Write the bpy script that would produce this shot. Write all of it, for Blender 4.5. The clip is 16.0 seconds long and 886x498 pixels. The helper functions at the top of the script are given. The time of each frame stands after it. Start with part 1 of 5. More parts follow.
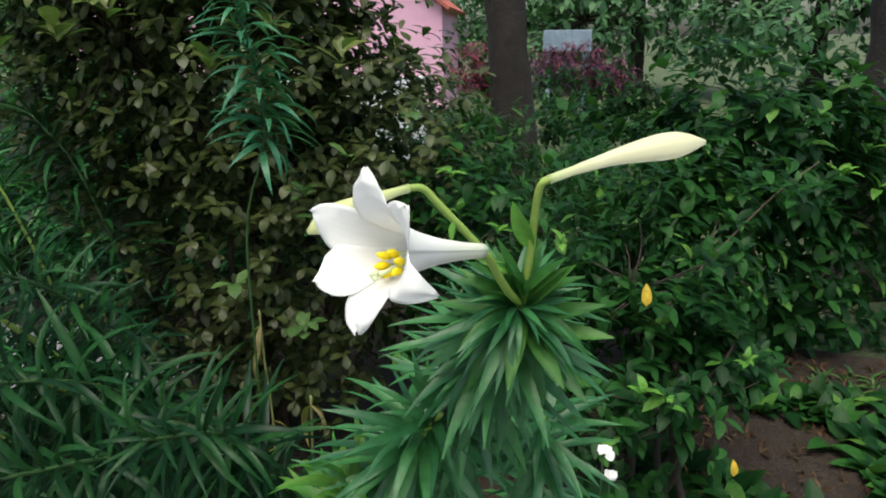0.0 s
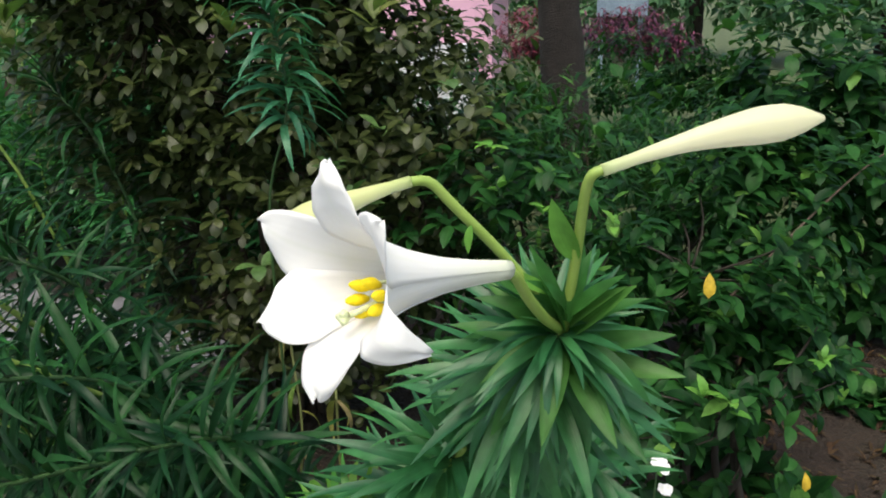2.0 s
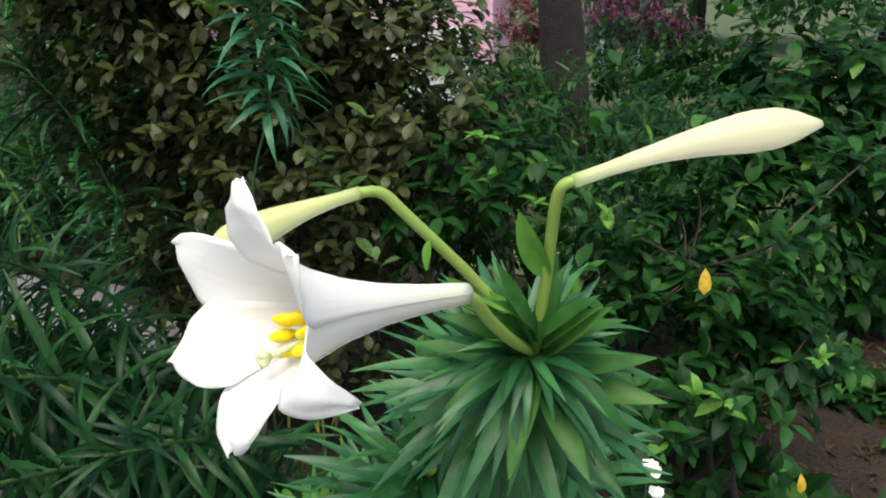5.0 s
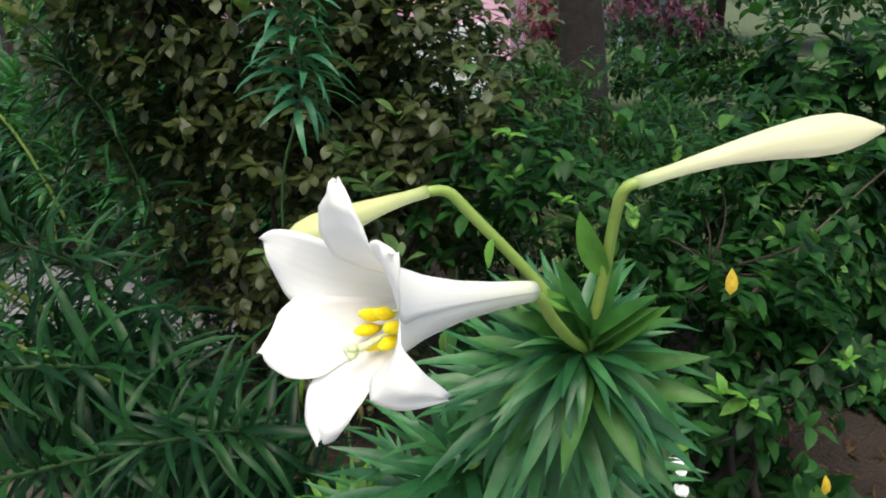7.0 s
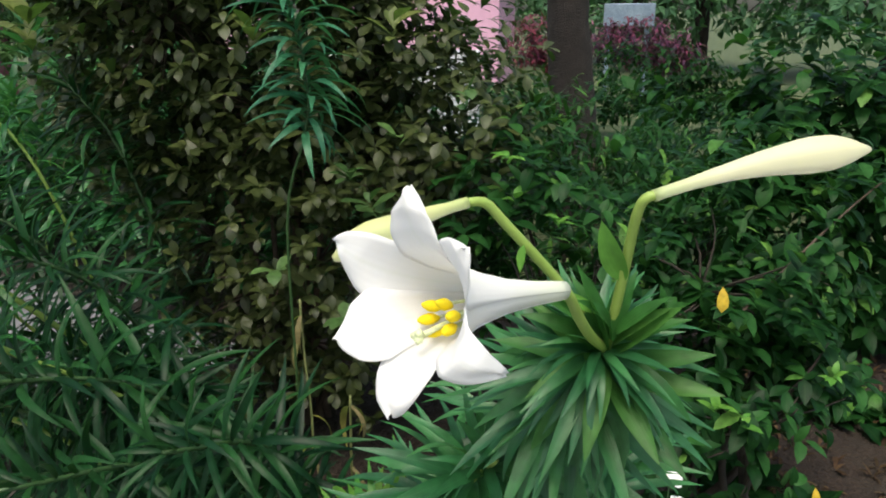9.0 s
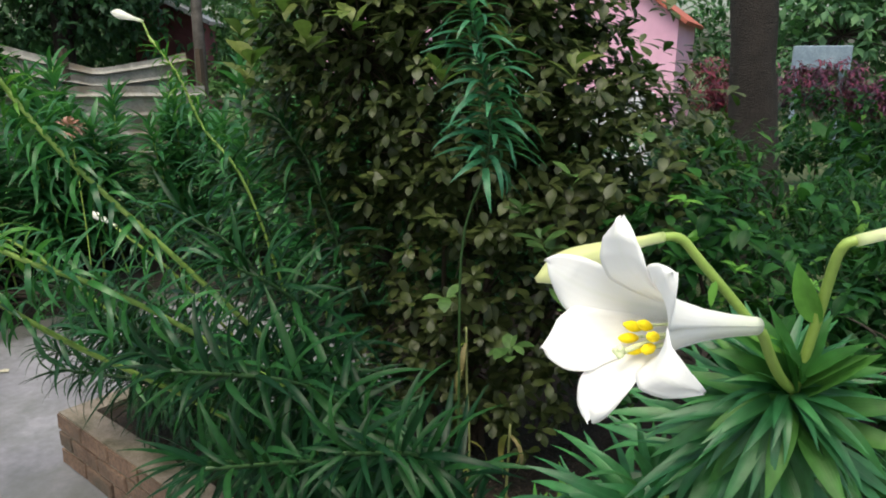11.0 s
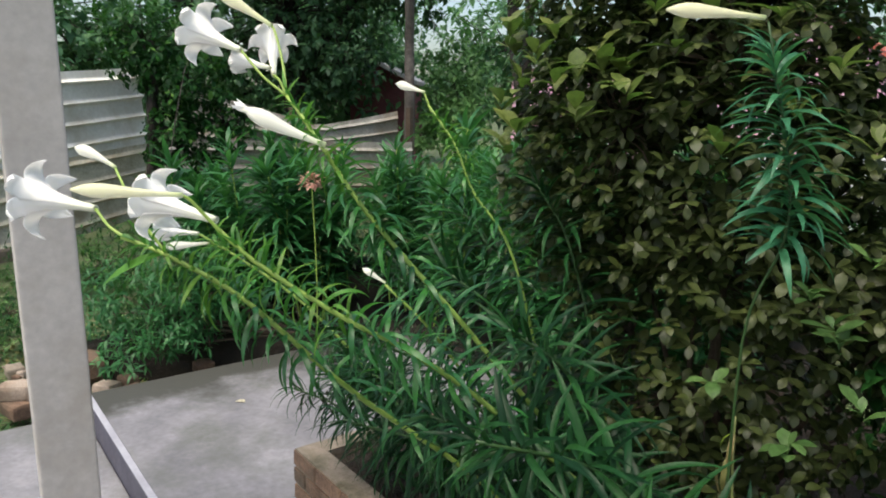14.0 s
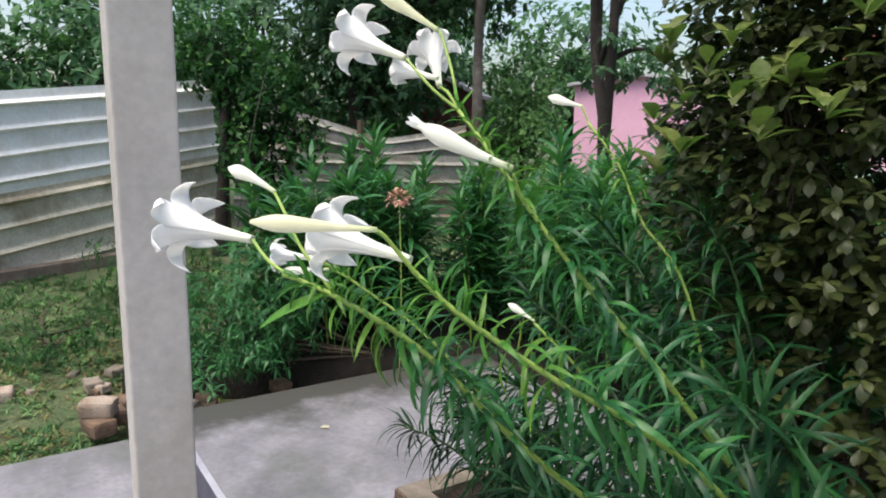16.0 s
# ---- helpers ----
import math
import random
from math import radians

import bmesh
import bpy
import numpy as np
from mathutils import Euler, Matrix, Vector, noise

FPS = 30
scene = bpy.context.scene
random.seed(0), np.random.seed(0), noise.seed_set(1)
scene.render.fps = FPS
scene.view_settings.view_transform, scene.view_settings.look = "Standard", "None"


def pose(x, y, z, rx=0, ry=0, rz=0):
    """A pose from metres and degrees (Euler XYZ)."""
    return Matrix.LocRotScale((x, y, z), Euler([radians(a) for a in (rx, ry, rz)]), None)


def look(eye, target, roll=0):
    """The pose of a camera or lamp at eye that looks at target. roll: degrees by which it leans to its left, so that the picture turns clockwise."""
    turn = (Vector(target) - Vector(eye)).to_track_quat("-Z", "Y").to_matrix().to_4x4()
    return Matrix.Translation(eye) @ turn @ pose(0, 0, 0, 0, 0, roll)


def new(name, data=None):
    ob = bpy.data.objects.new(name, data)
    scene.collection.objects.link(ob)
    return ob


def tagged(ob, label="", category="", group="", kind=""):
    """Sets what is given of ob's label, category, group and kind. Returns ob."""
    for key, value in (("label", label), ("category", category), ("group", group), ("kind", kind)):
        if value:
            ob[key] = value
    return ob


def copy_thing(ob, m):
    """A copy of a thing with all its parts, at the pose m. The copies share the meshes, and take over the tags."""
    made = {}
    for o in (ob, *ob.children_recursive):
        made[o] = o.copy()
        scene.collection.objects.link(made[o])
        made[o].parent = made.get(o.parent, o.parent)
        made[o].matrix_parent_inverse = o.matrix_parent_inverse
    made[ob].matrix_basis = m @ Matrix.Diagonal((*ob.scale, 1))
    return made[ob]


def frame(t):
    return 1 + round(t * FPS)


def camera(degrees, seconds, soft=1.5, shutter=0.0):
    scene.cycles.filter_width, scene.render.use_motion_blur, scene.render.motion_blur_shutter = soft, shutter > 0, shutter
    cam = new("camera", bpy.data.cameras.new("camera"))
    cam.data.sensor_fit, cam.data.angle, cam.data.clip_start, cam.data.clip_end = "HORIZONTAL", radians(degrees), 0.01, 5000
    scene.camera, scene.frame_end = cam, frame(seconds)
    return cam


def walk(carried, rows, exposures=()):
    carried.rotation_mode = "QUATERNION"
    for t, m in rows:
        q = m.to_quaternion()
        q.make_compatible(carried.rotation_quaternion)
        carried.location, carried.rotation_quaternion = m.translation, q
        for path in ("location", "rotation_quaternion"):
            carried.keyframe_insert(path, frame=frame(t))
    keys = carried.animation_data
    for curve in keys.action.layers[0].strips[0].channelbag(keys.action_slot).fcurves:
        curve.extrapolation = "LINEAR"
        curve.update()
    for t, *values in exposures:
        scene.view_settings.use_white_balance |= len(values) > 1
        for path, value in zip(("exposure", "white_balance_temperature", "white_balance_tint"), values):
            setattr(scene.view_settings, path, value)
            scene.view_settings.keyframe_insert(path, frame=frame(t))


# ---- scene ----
cam = camera(63.7, 16.0, 1.9)
PATH = [
    (0, (0.298, 0.112, 1.643), (0.093, 2.018, 1.073), -0.7),
    (0.5, (0.324, 0.134, 1.657), (0.006, 2.016, 1.058), -0.7),
    (1, (0.3, 0.181, 1.659), (0.048, 2.066, 1.039), -0.8),
    (1.5, (0.286, 0.231, 1.637), (0.065, 2.112, 0.996), -1.7),
    (2, (0.304, 0.282, 1.624), (-0.033, 2.144, 0.976), -1.4),
    (2.5, (0.293, 0.317, 1.63), (-0.058, 2.166, 0.951), -1.8),
    (3, (0.306, 0.334, 1.632), (-0.021, 2.184, 0.945), -1.4),
    (3.2, (0.317, 0.332, 1.632), (-0.003, 2.185, 0.95), -1.6),
    (5.3, (0.326, 0.338, 1.627), (-0.016, 2.184, 0.937), -1.1),
    (5.5, (0.328, 0.332, 1.627), (-0.033, 2.174, 0.939), -1.5),
    (6, (0.306, 0.321, 1.63), (-0.057, 2.163, 0.939), -0.8),
    (6.5, (0.284, 0.316, 1.631), (-0.067, 2.157, 0.933), -0.5),
    (7, (0.294, 0.322, 1.633), (-0.078, 2.158, 0.934), -0.8),
    (7.5, (0.304, 0.323, 1.64), (-0.081, 2.151, 0.927), -0.9),
    (8, (0.294, 0.309, 1.643), (-0.053, 2.151, 0.945), -0.5),
    (8.2, (0.293, 0.299, 1.638), (-0.032, 2.151, 0.956), -0.4),
    (10.3, (0.225, 0.235, 1.644), (-0.29, 2.079, 1.063), 0.0),
    (10.5, (0.235, 0.232, 1.648), (-0.354, 2.058, 1.083), -0.5),
    (11, (0.254, 0.205, 1.644), (-0.512, 1.975, 1.112), -0.1),
    (11.5, (0.248, 0.177, 1.652), (-0.693, 1.866, 1.142), -0.6),
    (12, (0.2, 0.155, 1.667), (-0.856, 1.789, 1.199), -0.7),
    (12.5, (0.103, 0.143, 1.66), (-1.019, 1.736, 1.208), -0.7),
    (13, (0.066, 0.129, 1.671), (-1.099, 1.698, 1.245), -0.4),
    (13.5, (0.046, 0.12, 1.676), (-1.144, 1.675, 1.269), -0.2),
    (14, (0.03, 0.116, 1.679), (-1.172, 1.668, 1.294), 0.2),
    (14.5, (-0.001, 0.115, 1.683), (-1.195, 1.678, 1.321), 0.5),
    (15, (-0.083, 0.089, 1.682), (-1.293, 1.641, 1.326), 0.3),
    (15.5, (-0.191, 0.064, 1.686), (-1.433, 1.59, 1.331), 0.0),
    (16, (-0.333, 0.12, 1.684), (-1.64, 1.593, 1.334), 0.7),
]
walk(cam, [(t, look(eye, target, roll)) for t, eye, target, roll in PATH], [(0, 0.65, 6800, 2), (3, 0.72, 6900, 5), (8, 0.72, 6900, 5), (11, 0.76, 7000, 2), (13, 0.8, 7100, 3), (16, 0.92, 6800, 8)])

# ---------------------------------------------------------------- light
world = bpy.data.worlds.new("sky")
scene.world = world
world.use_nodes = True
_n = world.node_tree.nodes
_sky = _n.new("ShaderNodeTexSky")
_sky.sky_type = "NISHITA"
_sky.sun_disc = False
_sky.sun_elevation = radians(64)
_sky.sun_rotation = radians(-170)
_sky.air_density, _sky.dust_density, _sky.ozone_density = 1.0, 4.0, 1.0
_n["Background"].inputs["Strength"].default_value = 0.15
world.node_tree.links.new(_sky.outputs[0], _n["Background"].inputs["Color"])
sun = new("sun", bpy.data.lights.new("sun", "SUN"))
sun.data.energy, sun.data.angle, sun.data.color = 1.7, radians(45), (1.0, 0.97, 0.91)
sun.matrix_world = look((0.3, -1.0, 6.5), (0.0, 0.8, 0.5))

# ---------------------------------------------------------------- materials
def material(name):
    m = bpy.data.materials.new(name)
    m.use_nodes = True
    nt = m.node_tree
    return m, nt, nt.nodes["Principled BSDF"]


def link(nt, a, b):
    nt.links.new(a, b)


def node(nt, kind, **values):
    nd = nt.nodes.new(kind)
    for k, v in values.items():
        nd.inputs[k.replace("_", " ")].default_value = v
    return nd


def ramp(nt, fac, stops):
    r = nt.nodes.new("ShaderNodeValToRGB")
    e = r.color_ramp.elements
    while len(e) < len(stops):
        e.new(0.5)
    for el, (p, c) in zip(e, stops):
        el.position, el.color = p, (*c, 1)
    link(nt, fac, r.inputs[0])
    return r.outputs[0]


def bump(nt, bsdf, height, strength, distance):
    b = node(nt, "ShaderNodeBump", Strength=strength, Distance=distance)
    link(nt, height, b.inputs["Height"])
    link(nt, b.outputs[0], bsdf.inputs["Normal"])


def mixed(nt, fac, a, b, kind="MIX"):
    m = nt.nodes.new("ShaderNodeMix")
    m.data_type, m.blend_type = "RGBA", kind
    for socket, v in ((m.inputs[0], fac), (m.inputs[6], a), (m.inputs[7], b)):
        if isinstance(v, (int, float)):
            socket.default_value = v
        elif isinstance(v, tuple):
            socket.default_value = (*v, 1)
        else:
            link(nt, v, socket)
    return m.outputs[2]


def leaf_material(name, stops, rough=0.42, through_light=0.25, vein=0.15, back=(0.1, 0.16, 0.06), gloss=0.3):
    """Leaf: colour varies from leaf to leaf, with a paler midrib, mottling and some light through the blade."""
    m, nt, p = material(name)
    info, geo = nt.nodes.new("ShaderNodeObjectInfo"), nt.nodes.new("ShaderNodeNewGeometry")
    add = nt.nodes.new("ShaderNodeMath")
    add.operation = "ADD"
    link(nt, info.outputs["Random"], add.inputs[0])
    link(nt, geo.outputs["Random Per Island"], add.inputs[1])
    fr = nt.nodes.new("ShaderNodeMath")
    fr.operation = "FRACT"
    link(nt, add.outputs[0], fr.inputs[0])
    col = ramp(nt, fr.outputs[0], stops)
    tc = nt.nodes.new("ShaderNodeUVMap")
    sep = nt.nodes.new("ShaderNodeSeparateXYZ")
    link(nt, tc.outputs[0], sep.inputs[0])
    mid = nt.nodes.new("ShaderNodeMath")
    mid.operation = "ABSOLUTE"
    link(nt, sep.outputs[0], mid.inputs[0])
    rib = ramp(nt, mid.outputs[0], [(0.0, (1, 1, 1)), (0.14, (0, 0, 0))])
    no = node(nt, "ShaderNodeTexNoise", Scale=70.0, Detail=3.0)
    geo2 = nt.nodes.new("ShaderNodeNewGeometry")
    link(nt, geo2.outputs["Position"], no.inputs["Vector"])
    mott = ramp(nt, no.outputs[0], [(0.3, (0.72, 0.72, 0.72)), (0.7, (1.2, 1.2, 1.2))])
    c = mixed(nt, 1.0, col, mott, "MULTIPLY")
    sc = nt.nodes.new("ShaderNodeMath")
    sc.operation = "MULTIPLY"
    link(nt, rib, sc.inputs[0])
    sc.inputs[1].default_value = vein
    c = mixed(nt, sc.outputs[0], c, back)
    link(nt, c, p.inputs["Base Color"])
    rn = node(nt, "ShaderNodeTexNoise", Scale=25.0)
    link(nt, geo2.outputs["Position"], rn.inputs["Vector"])
    rr = nt.nodes.new("ShaderNodeMapRange")
    link(nt, rn.outputs[0], rr.inputs[0])
    rr.inputs[3].default_value, rr.inputs[4].default_value = rough - 0.1, rough + 0.15
    link(nt, rr.outputs[0], p.inputs["Roughness"])
    wave = nt.nodes.new("ShaderNodeMath")
    wave.operation = "SINE"
    mul = nt.nodes.new("ShaderNodeMath")
    mul.operation = "MULTIPLY"
    mul.inputs[1].default_value = 22.0
    link(nt, sep.outputs[0], mul.inputs[0])
    link(nt, mul.outputs[0], wave.inputs[0])
    p.inputs["Specular IOR Level"].default_value = gloss
    bump(nt, p, wave.outputs[0], 0.12, 0.0005)
    tr = nt.nodes.new("ShaderNodeBsdfTranslucent")
    tint = mixed(nt, 0.5, c, (0.07, 0.24, 0.03))
    link(nt, tint, tr.inputs[0])
    mx = nt.nodes.new("ShaderNodeMixShader")
    mx.inputs[0].default_value = through_light
    link(nt, p.outputs[0], mx.inputs[1])
    link(nt, tr.outputs[0], mx.inputs[2])
    link(nt, mx.outputs[0], nt.nodes["Material Output"].inputs[0])
    return m


def plain_material(name, c1, c2, scale=12.0, rough=0.8, relief=0.4, depth=0.004, grain=0.28, metal=0.0, dirt=None):
    """Rough surface: two colours mottled at two scales, fine relief, and stains if dirt is given."""
    m, nt, p = material(name)
    tc = nt.nodes.new("ShaderNodeNewGeometry")
    info = nt.nodes.new("ShaderNodeObjectInfo")
    shift = nt.nodes.new("ShaderNodeVectorMath")
    shift.operation = "MULTIPLY_ADD"
    link(nt, info.outputs["Random"], shift.inputs[0])
    shift.inputs[1].default_value = (3.1, 1.7, 2.3)
    link(nt, tc.outputs["Position"], shift.inputs[2])
    a = node(nt, "ShaderNodeTexNoise", Scale=scale, Detail=6.0, Roughness=0.65)
    b = node(nt, "ShaderNodeTexNoise", Scale=scale * 9, Detail=4.0)
    for t in (a, b):
        link(nt, shift.outputs[0], t.inputs["Vector"])
    c = ramp(nt, a.outputs[0], [(0.3, c1), (0.7, c2)])
    g = ramp(nt, b.outputs[0], [(0.25, (1 - grain,) * 3), (0.75, (1 + grain * 0.7,) * 3)])
    c = mixed(nt, 1.0, c, g, "MULTIPLY")
    if dirt:
        d = node(nt, "ShaderNodeTexNoise", Scale=scale * 0.35, Detail=8.0, Roughness=0.7)
        link(nt, shift.outputs[0], d.inputs["Vector"])
        f = ramp(nt, d.outputs[0], [(0.48, (0, 0, 0)), (0.66, (1, 1, 1))])
        c = mixed(nt, f, c, dirt)
    link(nt, c, p.inputs["Base Color"])
    p.inputs["Roughness"].default_value = rough
    p.inputs["Metallic"].default_value = metal
    bump(nt, p, b.outputs[0], relief, depth)
    return m


LILY_LEAF = leaf_material("lily_leaf", [(0.0, (0.012, 0.08, 0.028)), (0.5, (0.02, 0.12, 0.034)), (1.0, (0.045, 0.2, 0.038))], 0.32, 0.4, 0.2, (0.09, 0.19, 0.06), 0.6)
LILY_MAIN = leaf_material("lily_leaf_blue_green", [(0.0, (0.018, 0.1, 0.035)), (0.5, (0.03, 0.145, 0.048)), (1.0, (0.055, 0.2, 0.055))], 0.36, 0.3, 0.25, (0.09, 0.21, 0.1), 0.55)
# darkened copy of the lily leaf: shade low in the bed put into its colour
LILY_SHADED = leaf_material("lily_leaf_shaded", [(0.0, (0.004, 0.022, 0.009)), (0.5, (0.007, 0.036, 0.012)), (1.0, (0.015, 0.064, 0.016))], 0.3, 0.08, 0.2, (0.03, 0.06, 0.03), 0.14)
LILY_PALE = leaf_material("lily_leaf_glaucous", [(0.0, (0.03, 0.14, 0.075)), (0.5, (0.042, 0.18, 0.095)), (1.0, (0.06, 0.23, 0.11))], 0.36, 0.35, 0.2, (0.1, 0.22, 0.1), 0.45)
LILY_BACK = leaf_material("lily_leaf_rear", [(0.0, (0.018, 0.1, 0.032)), (0.5, (0.03, 0.14, 0.045)), (1.0, (0.05, 0.19, 0.055))], 0.38, 0.35, 0.2, (0.09, 0.2, 0.08), 0.4)
LILY_LIME = leaf_material("lily_leaf_lime", [(0.0, (0.035, 0.15, 0.025)), (0.5, (0.065, 0.21, 0.03)), (1.0, (0.13, 0.27, 0.035))], 0.36, 0.4, 0.2, (0.13, 0.22, 0.06), 0.4)
LILY_YELLOW = leaf_material("lily_leaf_yellowing", [(0.0, (0.09, 0.18, 0.03)), (0.6, (0.17, 0.25, 0.03)), (1.0, (0.25, 0.22, 0.06))], 0.5, 0.3, 0.2)
DRY_LEAF = leaf_material("withered_leaf", [(0.0, (0.12, 0.1, 0.04)), (0.5, (0.2, 0.16, 0.07)), (1.0, (0.14, 0.17, 0.05))], 0.6, 0.2, 0.2)
BRIGHT_LEAF = leaf_material("young_leaf", [(0.0, (0.09, 0.26, 0.04)), (1.0, (0.16, 0.36, 0.06))], 0.4, 0.35, 0.1)
SHRUB_LEAF = leaf_material("shrub_leaf", [(0.0, (0.028, 0.038, 0.012)), (0.45, (0.043, 0.058, 0.017)), (0.85, (0.06, 0.078, 0.022)), (1.0, (0.078, 0.094, 0.03))], 0.38, 0.2, 0.25, (0.075, 0.095, 0.035), 0.34)
SHRUB_YOUNG = leaf_material("shrub_young_leaf", [(0.0, (0.085, 0.125, 0.028)), (1.0, (0.15, 0.18, 0.05))], 0.45, 0.25, 0.2)
GREEN_LEAF = leaf_material("green_shrub_leaf", [(0.0, (0.005, 0.028, 0.008)), (0.5, (0.01, 0.048, 0.011)), (0.93, (0.026, 0.1, 0.021)), (1.0, (0.11, 0.24, 0.045))], 0.4, 0.24, 0.2, (0.07, 0.14, 0.04), 0.14)
RED_LEAF = leaf_material("red_leaf", [(0.0, (0.12, 0.015, 0.03)), (0.5, (0.22, 0.03, 0.06)), (1.0, (0.08, 0.02, 0.06))], 0.45, 0.2, 0.1, (0.3, 0.08, 0.1))
PURPLE_LEAF = leaf_material("purple_leaf", [(0.0, (0.05, 0.012, 0.045)), (0.5, (0.1, 0.025, 0.07)), (1.0, (0.2, 0.035, 0.08))], 0.45, 0.2, 0.1, (0.2, 0.08, 0.14))
TREE_LEAF = leaf_material("tree_leaf", [(0.0, (0.018, 0.06, 0.03)), (0.5, (0.036, 0.1, 0.045)), (1.0, (0.07, 0.15, 0.06))], 0.5, 0.25, 0.1)
STEM = plain_material("green_stem", (0.2, 0.31, 0.055), (0.28, 0.39, 0.085), 20, 0.45, 0.1, 0.0005, grain=0.06)
STEM_DRY = plain_material("pale_stem", (0.16, 0.2, 0.06), (0.22, 0.22, 0.09), 30, 0.6, 0.2, 0.001)
TWIG_DARK = plain_material("dark_twig_bark", (0.02, 0.016, 0.012), (0.045, 0.035, 0.026), 30, 0.9, 0.6, 0.003)
TWIG = plain_material("twig_bark", (0.05, 0.035, 0.025), (0.1, 0.07, 0.05), 30, 0.9, 0.6, 0.003)
BARK_PALE = plain_material("grey_bark", (0.07, 0.06, 0.055), (0.16, 0.14, 0.13), 9, 0.95, 1.0, 0.02)
BARK = plain_material("tree_bark", (0.013, 0.01, 0.009), (0.036, 0.028, 0.025), 9, 0.95, 1.0, 0.02)
# soil blackened in colour to imitate shade under the rear lilies
SHADED_SOIL = plain_material("shaded_soil", (0.01, 0.008, 0.006), (0.026, 0.019, 0.013), 10, 0.95, 1.0, 0.03, grain=0.4)
SOIL = plain_material("bed_soil", (0.016, 0.01, 0.007), (0.046, 0.027, 0.017), 8, 0.95, 1.0, 0.03, grain=0.5, dirt=(0.03, 0.022, 0.014))
CONCRETE = plain_material("slab_concrete", (0.13, 0.128, 0.148), (0.24, 0.235, 0.262), 3.2, 0.7, 0.3, 0.003, grain=0.16, dirt=(0.1, 0.105, 0.1))
CURB = plain_material("curb_paint", (0.27, 0.27, 0.32), (0.38, 0.38, 0.44), 5.0, 0.6, 0.2, 0.002, grain=0.08)
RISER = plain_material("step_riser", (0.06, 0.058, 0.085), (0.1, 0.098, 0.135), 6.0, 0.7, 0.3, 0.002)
COLUMN = plain_material("column_render", (0.39, 0.365, 0.35), (0.47, 0.44, 0.425), 3.5, 0.85, 0.4, 0.002, grain=0.12, dirt=(0.35, 0.315, 0.28))
BRICK = plain_material("old_brick", (0.085, 0.05, 0.035), (0.2, 0.125, 0.085), 9.0, 0.9, 0.8, 0.006, grain=0.4, dirt=(0.07, 0.055, 0.04))
MORTAR = plain_material("mortar", (0.17, 0.14, 0.11), (0.27, 0.225, 0.185), 14.0, 0.95, 0.8, 0.005, dirt=(0.08, 0.075, 0.045))
SHEET = plain_material("fence_sheet", (0.74, 0.73, 0.71), (0.86, 0.85, 0.83), 3.0, 0.6, 0.15, 0.002, grain=0.1, dirt=(0.58, 0.54, 0.47))
SHEET_STAINED = plain_material("stained_sheet", (0.42, 0.39, 0.3), (0.64, 0.6, 0.5), 3.5, 0.75, 0.3, 0.003, grain=0.2, dirt=(0.26, 0.2, 0.12))
SHEET_OLD = plain_material("old_sheet", (0.17, 0.165, 0.155), (0.31, 0.3, 0.28), 4.0, 0.7, 0.3, 0.004, dirt=(0.14, 0.11, 0.08))
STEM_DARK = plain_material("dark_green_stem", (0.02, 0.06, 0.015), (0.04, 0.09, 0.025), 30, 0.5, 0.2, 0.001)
GRASS_GROUND = plain_material("garden_ground", (0.042, 0.072, 0.026), (0.1, 0.115, 0.052), 3.0, 0.95, 1.0, 0.03)
PINK = plain_material("pink_render", (0.72, 0.39, 0.56), (0.77, 0.45, 0.61), 1.0, 0.85, 0.2, 0.002, grain=0.05)
WHITE_WALL = plain_material("white_render", (0.7, 0.7, 0.74), (0.8, 0.8, 0.82), 2.0, 0.85, 0.3, 0.004)
GREY_ROOF = plain_material("shed_roof_sheet", (0.35, 0.35, 0.38), (0.5, 0.5, 0.52), 5, 0.6, 0.3, 0.005)
ROOF_RED = plain_material("red_roof", (0.35, 0.08, 0.06), (0.45, 0.13, 0.09), 6.0, 0.7, 0.4, 0.01)


def petal_material(name, base, tip, rough=0.45):
    m, nt, p = material(name)
    uv = nt.nodes.new("ShaderNodeUVMap")
    sep = nt.nodes.new("ShaderNodeSeparateXYZ")
    link(nt, uv.outputs[0], sep.inputs[0])
    c = ramp(nt, sep.outputs[1], [(0.0, base), (0.3, tip)])
    ab = nt.nodes.new("ShaderNodeMath")
    ab.operation = "ABSOLUTE"
    link(nt, sep.outputs[0], ab.inputs[0])
    rib = ramp(nt, ab.outputs[0], [(0.0, (0.97, 0.985, 0.95)), (0.12, (1, 1, 1))])
    link(nt, mixed(nt, 1.0, c, rib, "MULTIPLY"), p.inputs["Base Color"])
    p.inputs["Roughness"].default_value = rough
    mul = nt.nodes.new("ShaderNodeMath")
    mul.operation, mul.inputs[1].default_value = "MULTIPLY", 26.0
    link(nt, sep.outputs[0], mul.inputs[0])
    w = nt.nodes.new("ShaderNodeMath")
    w.operation = "SINE"
    link(nt, mul.outputs[0], w.inputs[0])
    bump(nt, p, w.outputs[0], 0.06, 0.0005)
    tr = nt.nodes.new("ShaderNodeBsdfTranslucent")
    tr.inputs[0].default_value = (0.95, 0.94, 0.92, 1)
    mx = nt.nodes.new("ShaderNodeMixShader")
    mx.inputs[0].default_value = 0.42
    link(nt, p.outputs[0], mx.inputs[1])
    link(nt, tr.outputs[0], mx.inputs[2])
    link(nt, mx.outputs[0], nt.nodes["Material Output"].inputs[0])
    return m


